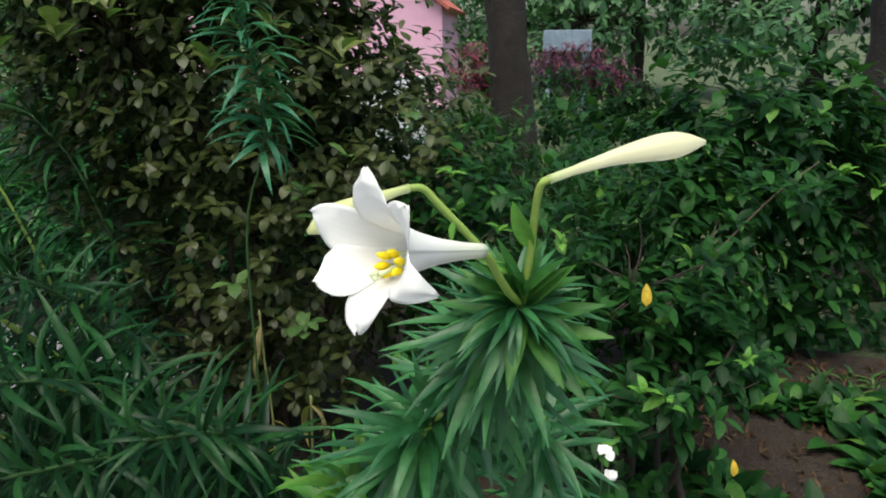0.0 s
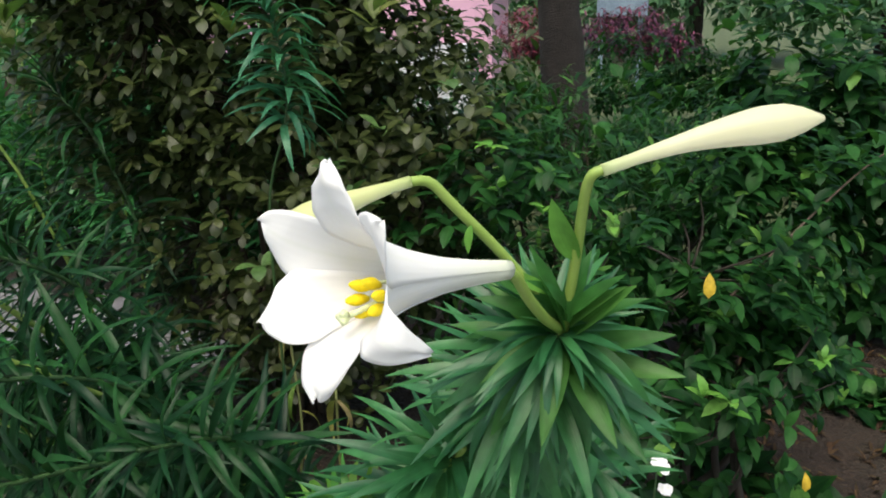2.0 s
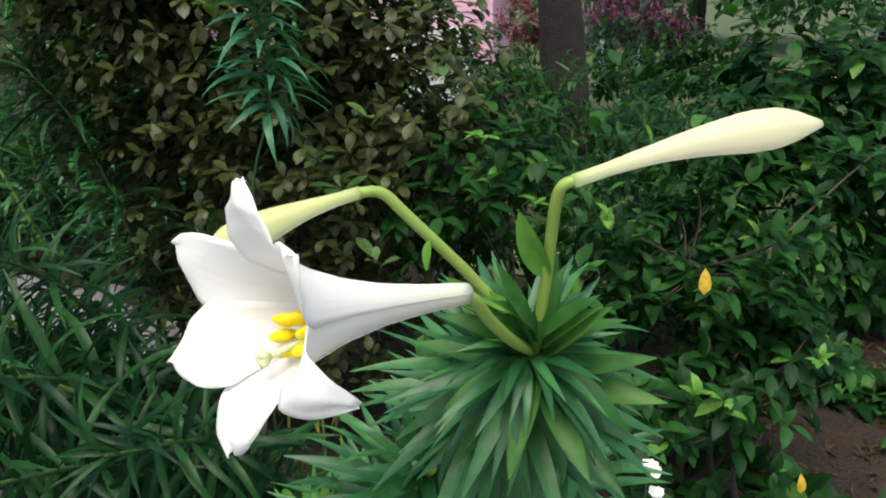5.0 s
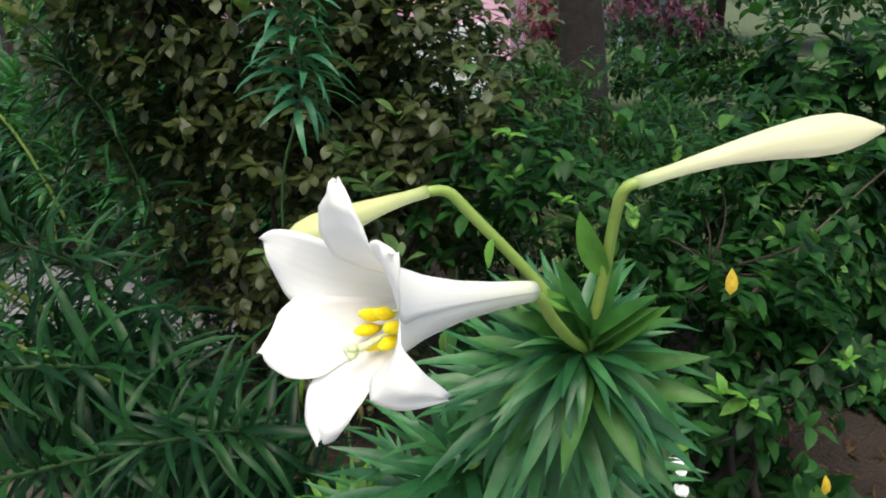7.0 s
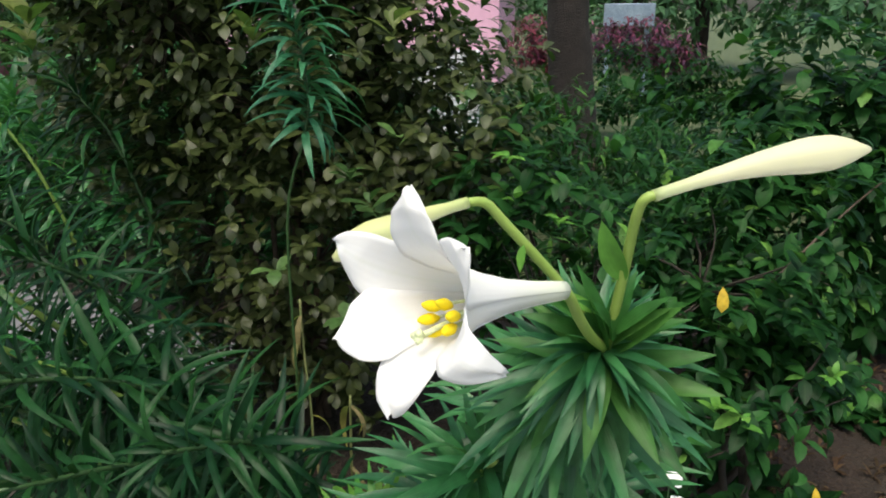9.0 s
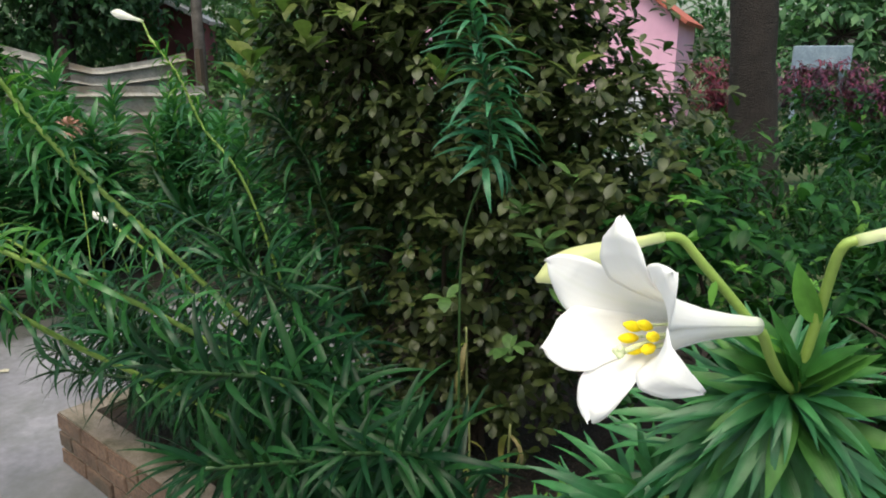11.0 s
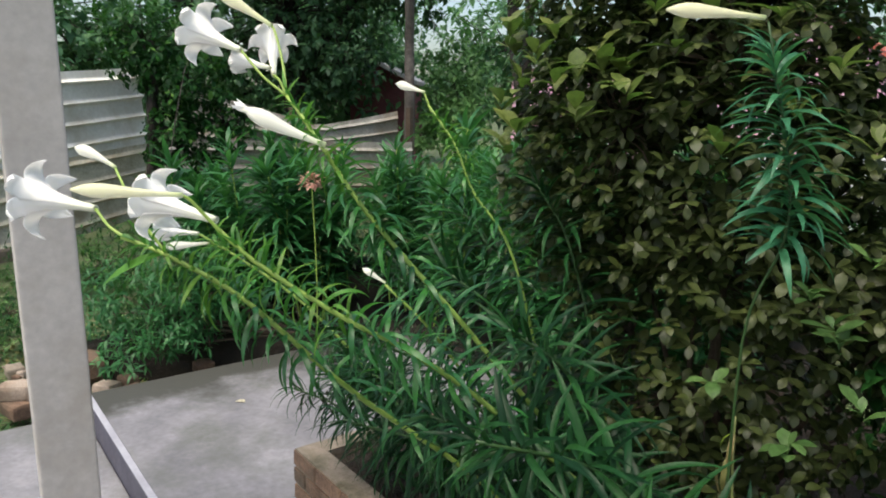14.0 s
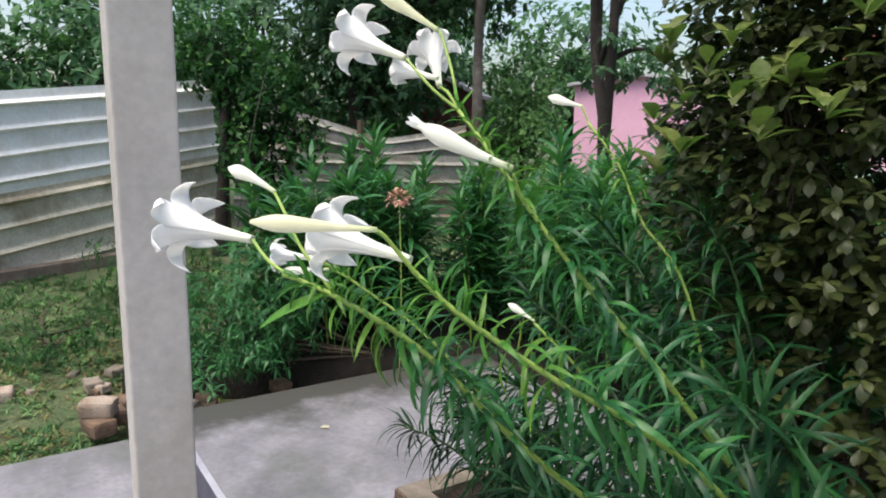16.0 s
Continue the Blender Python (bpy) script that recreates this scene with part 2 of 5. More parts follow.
PETAL = petal_material("white_petal", (0.84, 0.87, 0.7), (0.96, 0.95, 0.955), 0.6)
BUD = petal_material("cream_bud", (0.5, 0.6, 0.25), (0.8, 0.78, 0.5))
BUD_GREEN = petal_material("green_bud", (0.42, 0.52, 0.16), (0.62, 0.66, 0.26))
BUD_WHITE = petal_material("white_bud", (0.6, 0.66, 0.36), (0.86, 0.85, 0.76))
POLLEN = plain_material("pollen", (0.9, 0.68, 0.01), (0.95, 0.76, 0.02), 60, 0.8, 0.2, 0.0003, grain=0.1)
STYLE = plain_material("pale_style", (0.6, 0.68, 0.35), (0.72, 0.76, 0.5), 60, 0.5, 0.1, 0.0005)

# ---------------------------------------------------------------- mesh helpers
def mesh_of(name, verts, faces, mat, uv=None, smooth=True):
    me = bpy.data.meshes.new(name)
    me.from_pydata([tuple(v) for v in verts] if not isinstance(verts, np.ndarray) else verts.tolist(), [], faces)
    if uv is not None:
        layer = me.uv_layers.new()
        idx = np.empty(len(me.loops), dtype=np.int32)
        me.loops.foreach_get("vertex_index", idx)
        layer.data.foreach_set("uv", np.asarray(uv, dtype=np.float32)[idx].ravel())
    if smooth:
        me.polygons.foreach_set("use_smooth", [True] * len(me.polygons))
    me.materials.append(mat)
    me.update()
    return me


def child(name, me, parent, m=None, label=""):
    ob = new(name, me)
    ob.parent = parent
    if m is not None:
        ob.matrix_basis = m
    if label:
        ob["label"] = label
    return ob


def part(name, bm, mat, parent, label=""):
    me = bpy.data.meshes.new(name)
    bm.to_mesh(me)
    bm.free()
    me.materials.append(mat)
    return child(name, me, parent, None, label)


def empty(name, at, label, category, group="", kind=""):
    ob = new(name)
    ob.location = at
    ob.empty_display_size = 0.05
    return tagged(ob, label, category, group, kind)


def grid_faces(m, n, wrap=False, base=0):
    out = []
    for i in range(m - 1):
        for j in range(n if wrap else n - 1):
            k = (j + 1) % n
            out.append((base + i * n + j, base + i * n + k, base + (i + 1) * n + k, base + (i + 1) * n + j))
    return out


def curve_points(ctrl, n):
    """Catmull-Rom through the control points."""
    P = [np.array(c, float) for c in ctrl]
    P = [2 * P[0] - P[1]] + P + [2 * P[-1] - P[-2]]
    out, k = [], len(P) - 3
    for i in range(n):
        s = i / (n - 1) * k
        j = min(int(s), k - 1)
        u = s - j
        a, b, c, d = P[j:j + 4]
        out.append(0.5 * (2 * b + (c - a) * u + (2 * a - 5 * b + 4 * c - d) * u * u + (3 * b - a - 3 * c + d) * u ** 3))
    return np.array(out)


def frames_along(pts):
    T = np.gradient(pts, axis=0)
    T /= np.linalg.norm(T, axis=1)[:, None] + 1e-12
    ref = np.array((0.0, 0.0, 1.0)) if abs(T[0][2]) < 0.9 else np.array((1.0, 0.0, 0.0))
    N = []
    for t in T:
        ref = ref - t * ref.dot(t)
        ref /= np.linalg.norm(ref) + 1e-12
        N.append(ref.copy())
    N = np.array(N)
    return T, N, np.cross(T, N)


def tube(pts, radii, sides=8, cap=True):
    T, N, B = frames_along(pts)
    a = np.linspace(0, 2 * math.pi, sides, endpoint=False)
    V = pts[:, None] + np.asarray(radii)[:, None, None] * (np.cos(a)[None, :, None] * N[:, None] + np.sin(a)[None, :, None] * B[:, None])
    V = V.reshape(-1, 3)
    F = grid_faces(len(pts), sides, True)
    if cap:
        F += [tuple(range(sides))[::-1], tuple(range((len(pts) - 1) * sides, len(pts) * sides))]
    return V, F


def blade(n, length, width, droop, fold, shape="lance", twist=0.0, cup=0.0):
    """Leaf along +Y with its face to +Z: three points across, tapering, bending down by droop radians."""
    V, UV = [], []
    pos, ang = np.array((0.0, 0.0)), droop * -0.15
    for i in range(n + 1):
        s = i / n
        if shape == "lance":
            w = width * 0.5 * (math.sin(math.pi * min(1, s * 0.92 + 0.08)) ** 0.8) * (1.0 - 0.35 * s)
        elif shape == "strap":
            w = width * 0.5 * min(1.0, 0.7 + s) * (1 - s ** 4)
        elif shape == "ovate":
            w = width * 0.5 * math.sin(math.pi * s ** 0.8) ** 0.75 if 0 < s < 1 else 0.0
        else:
            w = width * 0.5 * (math.sin(math.pi * s ** 1.5) ** 0.7 if 0 < s < 1 else 0.0)
        if s == 1:
            w = 0.0004
        w = max(w, 0.0004)
        tw = twist * s
        for j, x in enumerate((-1, 0, 1)):
            lx, lz = x * w, abs(x) * w * fold
            V.append((lx * math.cos(tw) - lz * math.sin(tw), pos[0], pos[1] + lx * math.sin(tw) + lz * math.cos(tw)))
            UV.append((x, s))
        ang += droop / n + cup * (s - 0.5)
        pos = pos + length / n * np.array((math.cos(ang), -math.sin(ang)))
    F = []
    for i in range(n):
        for j in range(2):
            a = i * 3 + j
            F.append((a, a + 1, a + 4, a + 3))
    return np.array(V), F, np.array(UV)


def basis(origin, ahead, up, size=1.0):
    """Pose with +Y ahead and +Z as near up as can be."""
    y = Vector(ahead).normalized()
    x = y.cross(Vector(up))
    if x.length < 1e-5:
        x = y.cross(Vector((1, 0, 0.1)))
    x.normalize()
    z = x.cross(y)
    m = Matrix((x, y, z)).transposed().to_4x4()
    return Matrix.Translation(Vector(origin)) @ m @ Matrix.Scale(size, 4)


def scatter_mesh(name, templates, poses, mat):
    """All the leaves of a mass joined in one mesh: templates are (V, F, UV), poses (template, 4x4)."""
    VS, FS, US, base = [], [], [], 0
    for k, m in poses:
        V, F, U = templates[k]
        a = np.array(m)
        VS.append(V @ a[:3, :3].T + a[:3, 3])
        FS += [tuple(i + base for i in f) for f in F]
        US.append(U)
        base += len(V)
    return mesh_of(name, np.concatenate(VS), FS, mat, np.concatenate(US))


def box(bm, x0, x1, y0, y1, z0, z1, m=None, bevel=0.0):
    r = bmesh.ops.create_cube(bm, size=1.0)
    M = Matrix.Translation(((x0 + x1) / 2, (y0 + y1) / 2, (z0 + z1) / 2)) @ Matrix.Diagonal((x1 - x0, y1 - y0, z1 - z0, 1))
    bmesh.ops.transform(bm, matrix=(m @ M) if m is not None else M, verts=r["verts"])
    if bevel:
        es = list({e for v in r["verts"] for e in v.link_edges})
        bmesh.ops.bevel(bm, geom=es, offset=bevel, segments=2, affect="EDGES", profile=0.6)


# ---------------------------------------------------------------- setting
# The patio runs along U; V points away from the house.
U, W = Vector((0.962, -0.272, 0)), Vector((0.272, 0.962, 0))
SLAB = Vector((-4.12, 1.99, 0))
FRAME = Matrix(((U.x, W.x, 0, SLAB.x), (U.y, W.y, 0, SLAB.y), (0, 0, 1, 0), (0, 0, 0, 1)))


def build_ground():
    N = 110
    s = np.linspace(-1, 1, N)
    g = np.sign(s) * (np.abs(s) ** 4 * 600 + np.abs(s) * 14)
    V, F = [], grid_faces(N, N)
    for y in g:
        for x in g:
            z = -0.24 + 0.05 * noise.noise(Vector((x, y, 0)) * 0.6) + 0.3 * min(1.0, max(0.0, (math.hypot(x + 2, y + 3.5) - 2.6) / 4.0))
            q = Vector((x, y + 6, 0)) - SLAB
            if -0.05 < q.dot(U) < 9.2 and -4.7 < q.dot(W) < 2.3:
                z = -0.32
            V.append((x, y + 6, z))
    ob = new("ground", mesh_of("ground", V, F, GRASS_GROUND))
    tagged(ob, "weedy garden ground with bare earth", "ground", "", "structure")


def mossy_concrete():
    """Slab concrete with the planting's shade painted in, ragged, from its planted end."""
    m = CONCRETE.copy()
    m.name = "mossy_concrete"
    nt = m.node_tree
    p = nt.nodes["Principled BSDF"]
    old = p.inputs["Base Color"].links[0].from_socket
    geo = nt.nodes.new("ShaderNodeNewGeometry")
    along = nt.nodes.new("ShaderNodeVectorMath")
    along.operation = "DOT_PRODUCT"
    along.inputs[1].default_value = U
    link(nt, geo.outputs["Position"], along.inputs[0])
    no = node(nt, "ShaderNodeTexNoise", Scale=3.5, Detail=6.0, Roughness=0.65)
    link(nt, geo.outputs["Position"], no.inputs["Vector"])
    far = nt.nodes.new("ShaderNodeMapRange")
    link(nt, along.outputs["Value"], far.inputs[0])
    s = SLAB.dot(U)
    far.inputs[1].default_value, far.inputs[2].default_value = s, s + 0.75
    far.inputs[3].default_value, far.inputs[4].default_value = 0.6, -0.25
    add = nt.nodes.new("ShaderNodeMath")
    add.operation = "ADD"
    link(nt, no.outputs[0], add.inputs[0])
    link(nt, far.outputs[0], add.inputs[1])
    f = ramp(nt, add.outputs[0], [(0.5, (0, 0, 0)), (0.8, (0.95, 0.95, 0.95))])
    # dark grey mixed in as the planting's shade on the slab
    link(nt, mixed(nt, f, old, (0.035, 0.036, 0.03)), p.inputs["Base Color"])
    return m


SHADED_SLAB = mossy_concrete()
build_ground()


def build_patio():
    bm = bmesh.new()
    box(bm, 0, 7.0, 0, 2.3, -0.3, 0.0, FRAME, 0.012)
    me = bpy.data.meshes.new("patio")
    bm.to_mesh(me)
    me.materials.append(SHADED_SLAB)
    tagged(new("patio_slab", me), "stained grey concrete patio slab", "patio", "", "structure")
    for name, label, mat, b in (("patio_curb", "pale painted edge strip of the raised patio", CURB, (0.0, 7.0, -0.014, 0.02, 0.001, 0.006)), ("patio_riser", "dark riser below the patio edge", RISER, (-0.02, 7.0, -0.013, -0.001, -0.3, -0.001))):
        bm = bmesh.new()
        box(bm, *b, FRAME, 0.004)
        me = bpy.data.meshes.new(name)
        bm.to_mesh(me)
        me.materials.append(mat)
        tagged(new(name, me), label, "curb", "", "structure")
    bm = bmesh.new()
    box(bm, -0.12, 9.0, -4.5, -0.016, -0.4, -0.16, FRAME, 0.012)
    me = bpy.data.meshes.new("floor")
    bm.to_mesh(me)
    me.materials.append(CONCRETE)
    tagged(new("lower_floor", me), "worn concrete floor below the patio edge", "floor", "", "structure")


build_patio()


def build_column():
    bm = bmesh.new()
    box(bm, -0.093, 0.093, -0.093, 0.093, 0, 3.2, None, 0.008)
    me = bpy.data.meshes.new("column")
    bm.to_mesh(me)
    me.materials.append(COLUMN)
    ob = new("porch_column", me)
    ob.matrix_world = Matrix.Translation((-2.53, 1.18, -0.165)) @ Matrix.Rotation(radians(-19), 4, "Z")
    tagged(ob, "square rendered concrete porch column in plain grey", "column", "", "structure")


build_column()


BED_U0, BED_V0, BED_TOP = 1.81, 0.51, 0.245


def build_bed():
    bed = empty("flower_bed", FRAME @ Vector((BED_U0, BED_V0, 0)), "raised flower bed edged with old brick walls", "flower bed")
    bm = bmesh.new()
    box(bm, BED_U0 + 0.1, 6.8, BED_V0 + 0.1, BED_V0 + 0.6, 0.0, BED_TOP - 0.04, FRAME)
    box(bm, BED_U0 + 0.8, 6.8, BED_V0 + 0.601, BED_V0 + 2.4, 0.0, BED_TOP - 0.04, FRAME)
    soil = part("soil", bm, SOIL, bed, "dark bare garden soil")
    soil.matrix_parent_inverse = bed.matrix_basis.inverted()
    bm = bmesh.new()
    box(bm, BED_U0 + 0.008, 6.8, BED_V0 + 0.008, BED_V0 + 0.11, 0.0, BED_TOP - 0.012, FRAME)
    box(bm, BED_U0 + 0.008, BED_U0 + 0.11, BED_V0 + 0.11, BED_V0 + 0.6, 0.0, BED_TOP - 0.012, FRAME)
    core = part("mortar", bm, MORTAR, bed, "crumbling grey mortar")
    core.matrix_parent_inverse = bed.matrix_basis.inverted()


build_bed()


def corrugated(length, height, ribs, tear=0.0, crumple=0.02, crease=0.0):
    """Sheet in the XZ plane with horizontal ridges."""
    nx, per = 20, 16
    rows = ribs * per + 1
    V = []
    for i in range(rows):
        z = i / (rows - 1)
        ph = (i % per) / per
        d = 0.055 * max(0.0, 1 - abs(ph - 0.5) / 0.13) ** 0.7
        for j in range(nx):
            x = j / (nx - 1)
            w = noise.noise(Vector((x * 2.5, z * 2, tear * 7)))
            fold = crease * max(0.0, 1 - abs(x - 0.6) / (0.4 if x > 0.6 else 0.6)) * (0.6 + 0.4 * z)
            V.append((x * length, -d + crumple * w + fold * 0.8, z * height * (1 - 0.35 * fold / 0.3) - tear * x * (0.3 + 0.7 * z) - fold + 0.014 * noise.noise(Vector((x * 4, z, 3 + tear)))))
    return V, grid_faces(rows, nx)


def build_fence():
    fence = empty("sheet_fence", (-8.8, 4.0, 0), "weathered corrugated metal sheet fence, sagging and torn in places", "fence")
    up, shift = Vector((0, 0, 1)), Matrix.Translation(-fence.location)
    A, C = Vector((-8.05, 1.2, 0.02)), Vector((-9.15, 5.5, 0.17))
    run = (A - C).length
    clean = mesh_of("sheet", *corrugated(run, 1.0, 4), SHEET, None, False)
    stained = mesh_of("sheet", *corrugated(run, 1.0, 4, 0.0, 0.03), SHEET_STAINED, None, False)
    for a, b, slope in [(A + (A - C), A + Vector((0.02, 0, 0)), 0.0), (A, C, 0.097)]:
        m = basis(a - up * 0.2, up.cross(b - a), up) @ Matrix.Rotation(-math.atan(slope), 4, "Y")
        child("sheet", stained, fence, shift @ m @ Matrix.Translation((0, 0.02, 0.0)), "older sheet stained brown and yellow")
        child("sheet", clean, fence, shift @ m @ Matrix.Translation((0, -0.005, 0.97)))
    a, b = Vector((-9.1, 5.6, 0.2)), Vector((-6.9, 8.3, 0.22))
    child("sheet", mesh_of("sheet", *corrugated((b - a).length, 1.05, 4, 0.05), SHEET_OLD, None, False), fence, shift @ basis(a, up.cross(b - a), up))
    a, b = Vector((-8.95, 6.0, 0.95)), Vector((-7.1, 8.2, 0.85))
    child("torn_sheet", mesh_of("torn_sheet", *corrugated((b - a).length, 1.0, 4, 0.3, 0.14, 0.16), SHEET_OLD, None, False), fence, shift @ basis(a, up.cross(b - a) + Vector((0, 0, 0.25)), up), "bent sheet hanging loose from the fence")
    for p in (A, C, Vector((-8.0, 7.0, 0.2)), Vector((-6.95, 8.35, 0.2)), A + (A - C)):
        bm = bmesh.new()
        box(bm, -0.04, 0.04, -0.04, 0.04, -0.1, 1.75 if p.y < 6 else 1.5, None, 0.006)
        post = part("post", bm, TWIG, fence)
        post.matrix_basis = shift @ Matrix.Translation(p + Vector((-0.09, 0.06, 0)))


build_fence()

# ---------------------------------------------------------------- lilies
RNG = random.Random(11)
LEAVES = []
for k in range(6):
    LEAVES.append(blade(7, 0.125, 0.0165, 0.6 + 0.32 * k, 0.3, "lance", RNG.uniform(-0.5, 0.5)))
for k in range(3):
    LEAVES.append(blade(8, 0.125, 0.022, 0.6 + 0.25 * k, 0.3, "lance", 0.1))
for k in range(4):
    LEAVES.append(blade(8, 0.125, 0.017, 0.3 + 0.33 * k, 0.38, "lance", RNG.uniform(-0.5, 0.5)))
for k in range(5):
    LEAVES.append(blade(9, 0.125, 0.0125, 0.45 + 0.3 * k, 0.45, "lance", RNG.uniform(-0.4, 0.4)))
LEAF_MESH = {}


def leaf_mesh(k, mat):
    key = (k, mat.name)
    if key not in LEAF_MESH:
        LEAF_MESH[key] = mesh_of("leaf", *LEAVES[k][:2], mat, LEAVES[k][2])
    return LEAF_MESH[key]


def stem_leaves(pts, n, s0, s1, size, rng, tilt=(50, 85), short_top=0.55, kinds=(0, 1, 2, 3, 4, 5), sink=0.12):
    """Leaf poses spiralling up a stem between the parts s0 and s1 of its length."""
    T, N, B = frames_along(pts)
    out = []
    for i in range(n):
        s = s0 + (s1 - s0) * (i + rng.uniform(-0.3, 0.3)) / n
        s = min(max(s, 0), 1)
        q = s * (len(pts) - 1)
        j = min(int(q), len(pts) - 2)
        p = pts[j] * (1 - q + j) + pts[j + 1] * (q - j)
        a = i * 2.39996 + rng.uniform(-0.3, 0.3)
        side = N[j] * math.cos(a) + B[j] * math.sin(a)
        k = (s - s0) / max(1e-6, s1 - s0)
        ang = radians(rng.uniform(*tilt) * (1 - 0.6 * max(0.0, k - 0.8) / 0.2) + 20 * (1 - k))
        d = T[j] * math.cos(ang) + side * math.sin(ang)
        d[2] -= sink
        sz = size * rng.uniform(0.8, 1.2) * (1 - (1 - short_top) * max(0.0, k - 0.6) / 0.4)
        up = Vector(T[j]) * 0.6 + Vector((rng.uniform(-0.55, 0.55), rng.uniform(-0.55, 0.55), 0.7))
        out.append((rng.choice(kinds), basis(p, d, up, sz)))
    return out


def lily(name, label, ctrl, n, s0, s1, size, seed, mat=LILY_LEAF, r=0.0045, low=0, group="lilies in the bed", tilt=(50, 85), short_top=0.55, kinds=(0, 1, 2, 3, 4, 5), sink=0.12, stalk=STEM, top=0):
    """A lily plant: stem with its leaves, each leaf a part of its own."""
    rng = random.Random(seed)
    plant = empty(name, ctrl[0], label, "lily", group)
    inv = Matrix.Translation(-plant.location)
    pts = curve_points(ctrl, 26)
    V, F = tube(pts, np.linspace(r * 1.3, r * 0.8, len(pts)), 8)
    child("stem", mesh_of("stem", V, F, stalk), plant, inv)
    for i, (k, m) in enumerate(stem_leaves(pts, n, s0, s1, size, rng, tilt, short_top, kinds, sink)):
        child("leaf", leaf_mesh(k, LILY_YELLOW if i < low else LILY_LIME if i >= n - top else mat), plant, inv @ m)
    return plant, inv


def flower_profile(v, flare=1.0):
    """Radius and height of a trumpet's petal midline, for a flower of length 1."""
    h = [0.0, 0.2, 0.4, 0.58, 0.725, 0.83, 0.895, 0.915, 0.89, 0.82]
    q = [0.036, 0.046, 0.066, 0.1, 0.145, 0.2, 0.265, 0.33, 0.385, 0.42]
    x = v * (len(h) - 1)
    i = min(int(x), len(h) - 2)
    u = x - i
    r, z = q[i] * (1 - u) + q[i + 1] * u, h[i] * (1 - u) + h[i + 1] * u
    return r * (1 + (flare - 1) * max(0.0, v - 0.5) * 2), z


def petal_grid(inner, length, rng, curl=1.0, flare=1.0, broad=1.0, back=0.0, reach=1.0):
    m, n = 31, 11
    V, UV = [], []
    bend, curl = rng.uniform(-0.05, 0.05), curl * rng.uniform(0.8, 1.25)
    for i in range(m):
        v = i / (m - 1)
        r, h = flower_profile(v * (1 - (1 - reach) * v), flare)
        if v > 0.78:
            r += 0.02 * (0.8 + 0.4 * rng.random()) * (1 - curl) * (v - 0.78) * 8 * 0.3
            h += (1 - curl) * (v - 0.78) * 0.5
        full = (0.145 if inner else 0.12) * broad
        if v > 0.72:
            h -= back * (v - 0.72) ** 1.5 * 3
            r -= back * max(0.0, v - 0.85) * 0.5
        if v < 0.6:
            w = r * radians(37)
        else:
            w = min(r * radians(37), full) * max(0.0, 1 - ((v - 0.6) / 0.4) ** 2.2) ** 0.95
        w = max(w, 0.0015)
        for j in range(n):
            x = 2 * j / (n - 1) - 1
            a = x * w / r
            rr = r * (0.95 if inner else 1.0) + 0.02 * x * x * max(0.0, v - 0.6)
            wave = 0.013 * math.sin(x * 4 + v * 9 + bend * 40) * max(0, v - 0.5)
            V.append(((rr + wave) * math.sin(a) * length, (rr + wave) * math.cos(a) * length, (h + bend * x * max(0, v - 0.6) - 0.05 * x * x * max(0, v - 0.6) + wave) * length))
            UV.append((x, v))
    return np.array(V), grid_faces(m, n), np.array(UV), m, n


def thick(V, F, UV, m, n, t):
    """Closes a petal sheet into a thin body."""
    G = V.reshape(m, n, 3)
    du, dv = np.gradient(G, axis=1), np.gradient(G, axis=0)
    Nn = np.cross(du, dv)
    Nn /= np.linalg.norm(Nn, axis=2)[..., None] + 1e-9
    V2 = (G - Nn * t).reshape(-1, 3)
    k = len(V)
    faces = list(F) + [tuple(i + k for i in f[::-1]) for f in F]
    ring = [i for i in range(n)] + [i * n + n - 1 for i in range(1, m)] + [(m - 1) * n + j for j in range(n - 2, -1, -1)] + [i * n for i in range(m - 2, 0, -1)]
    for a, b in zip(ring, ring[1:] + ring[:1]):
        faces.append((b, a, a + k, b + k))
    return np.concatenate([V, V2]), faces, np.concatenate([UV, UV])


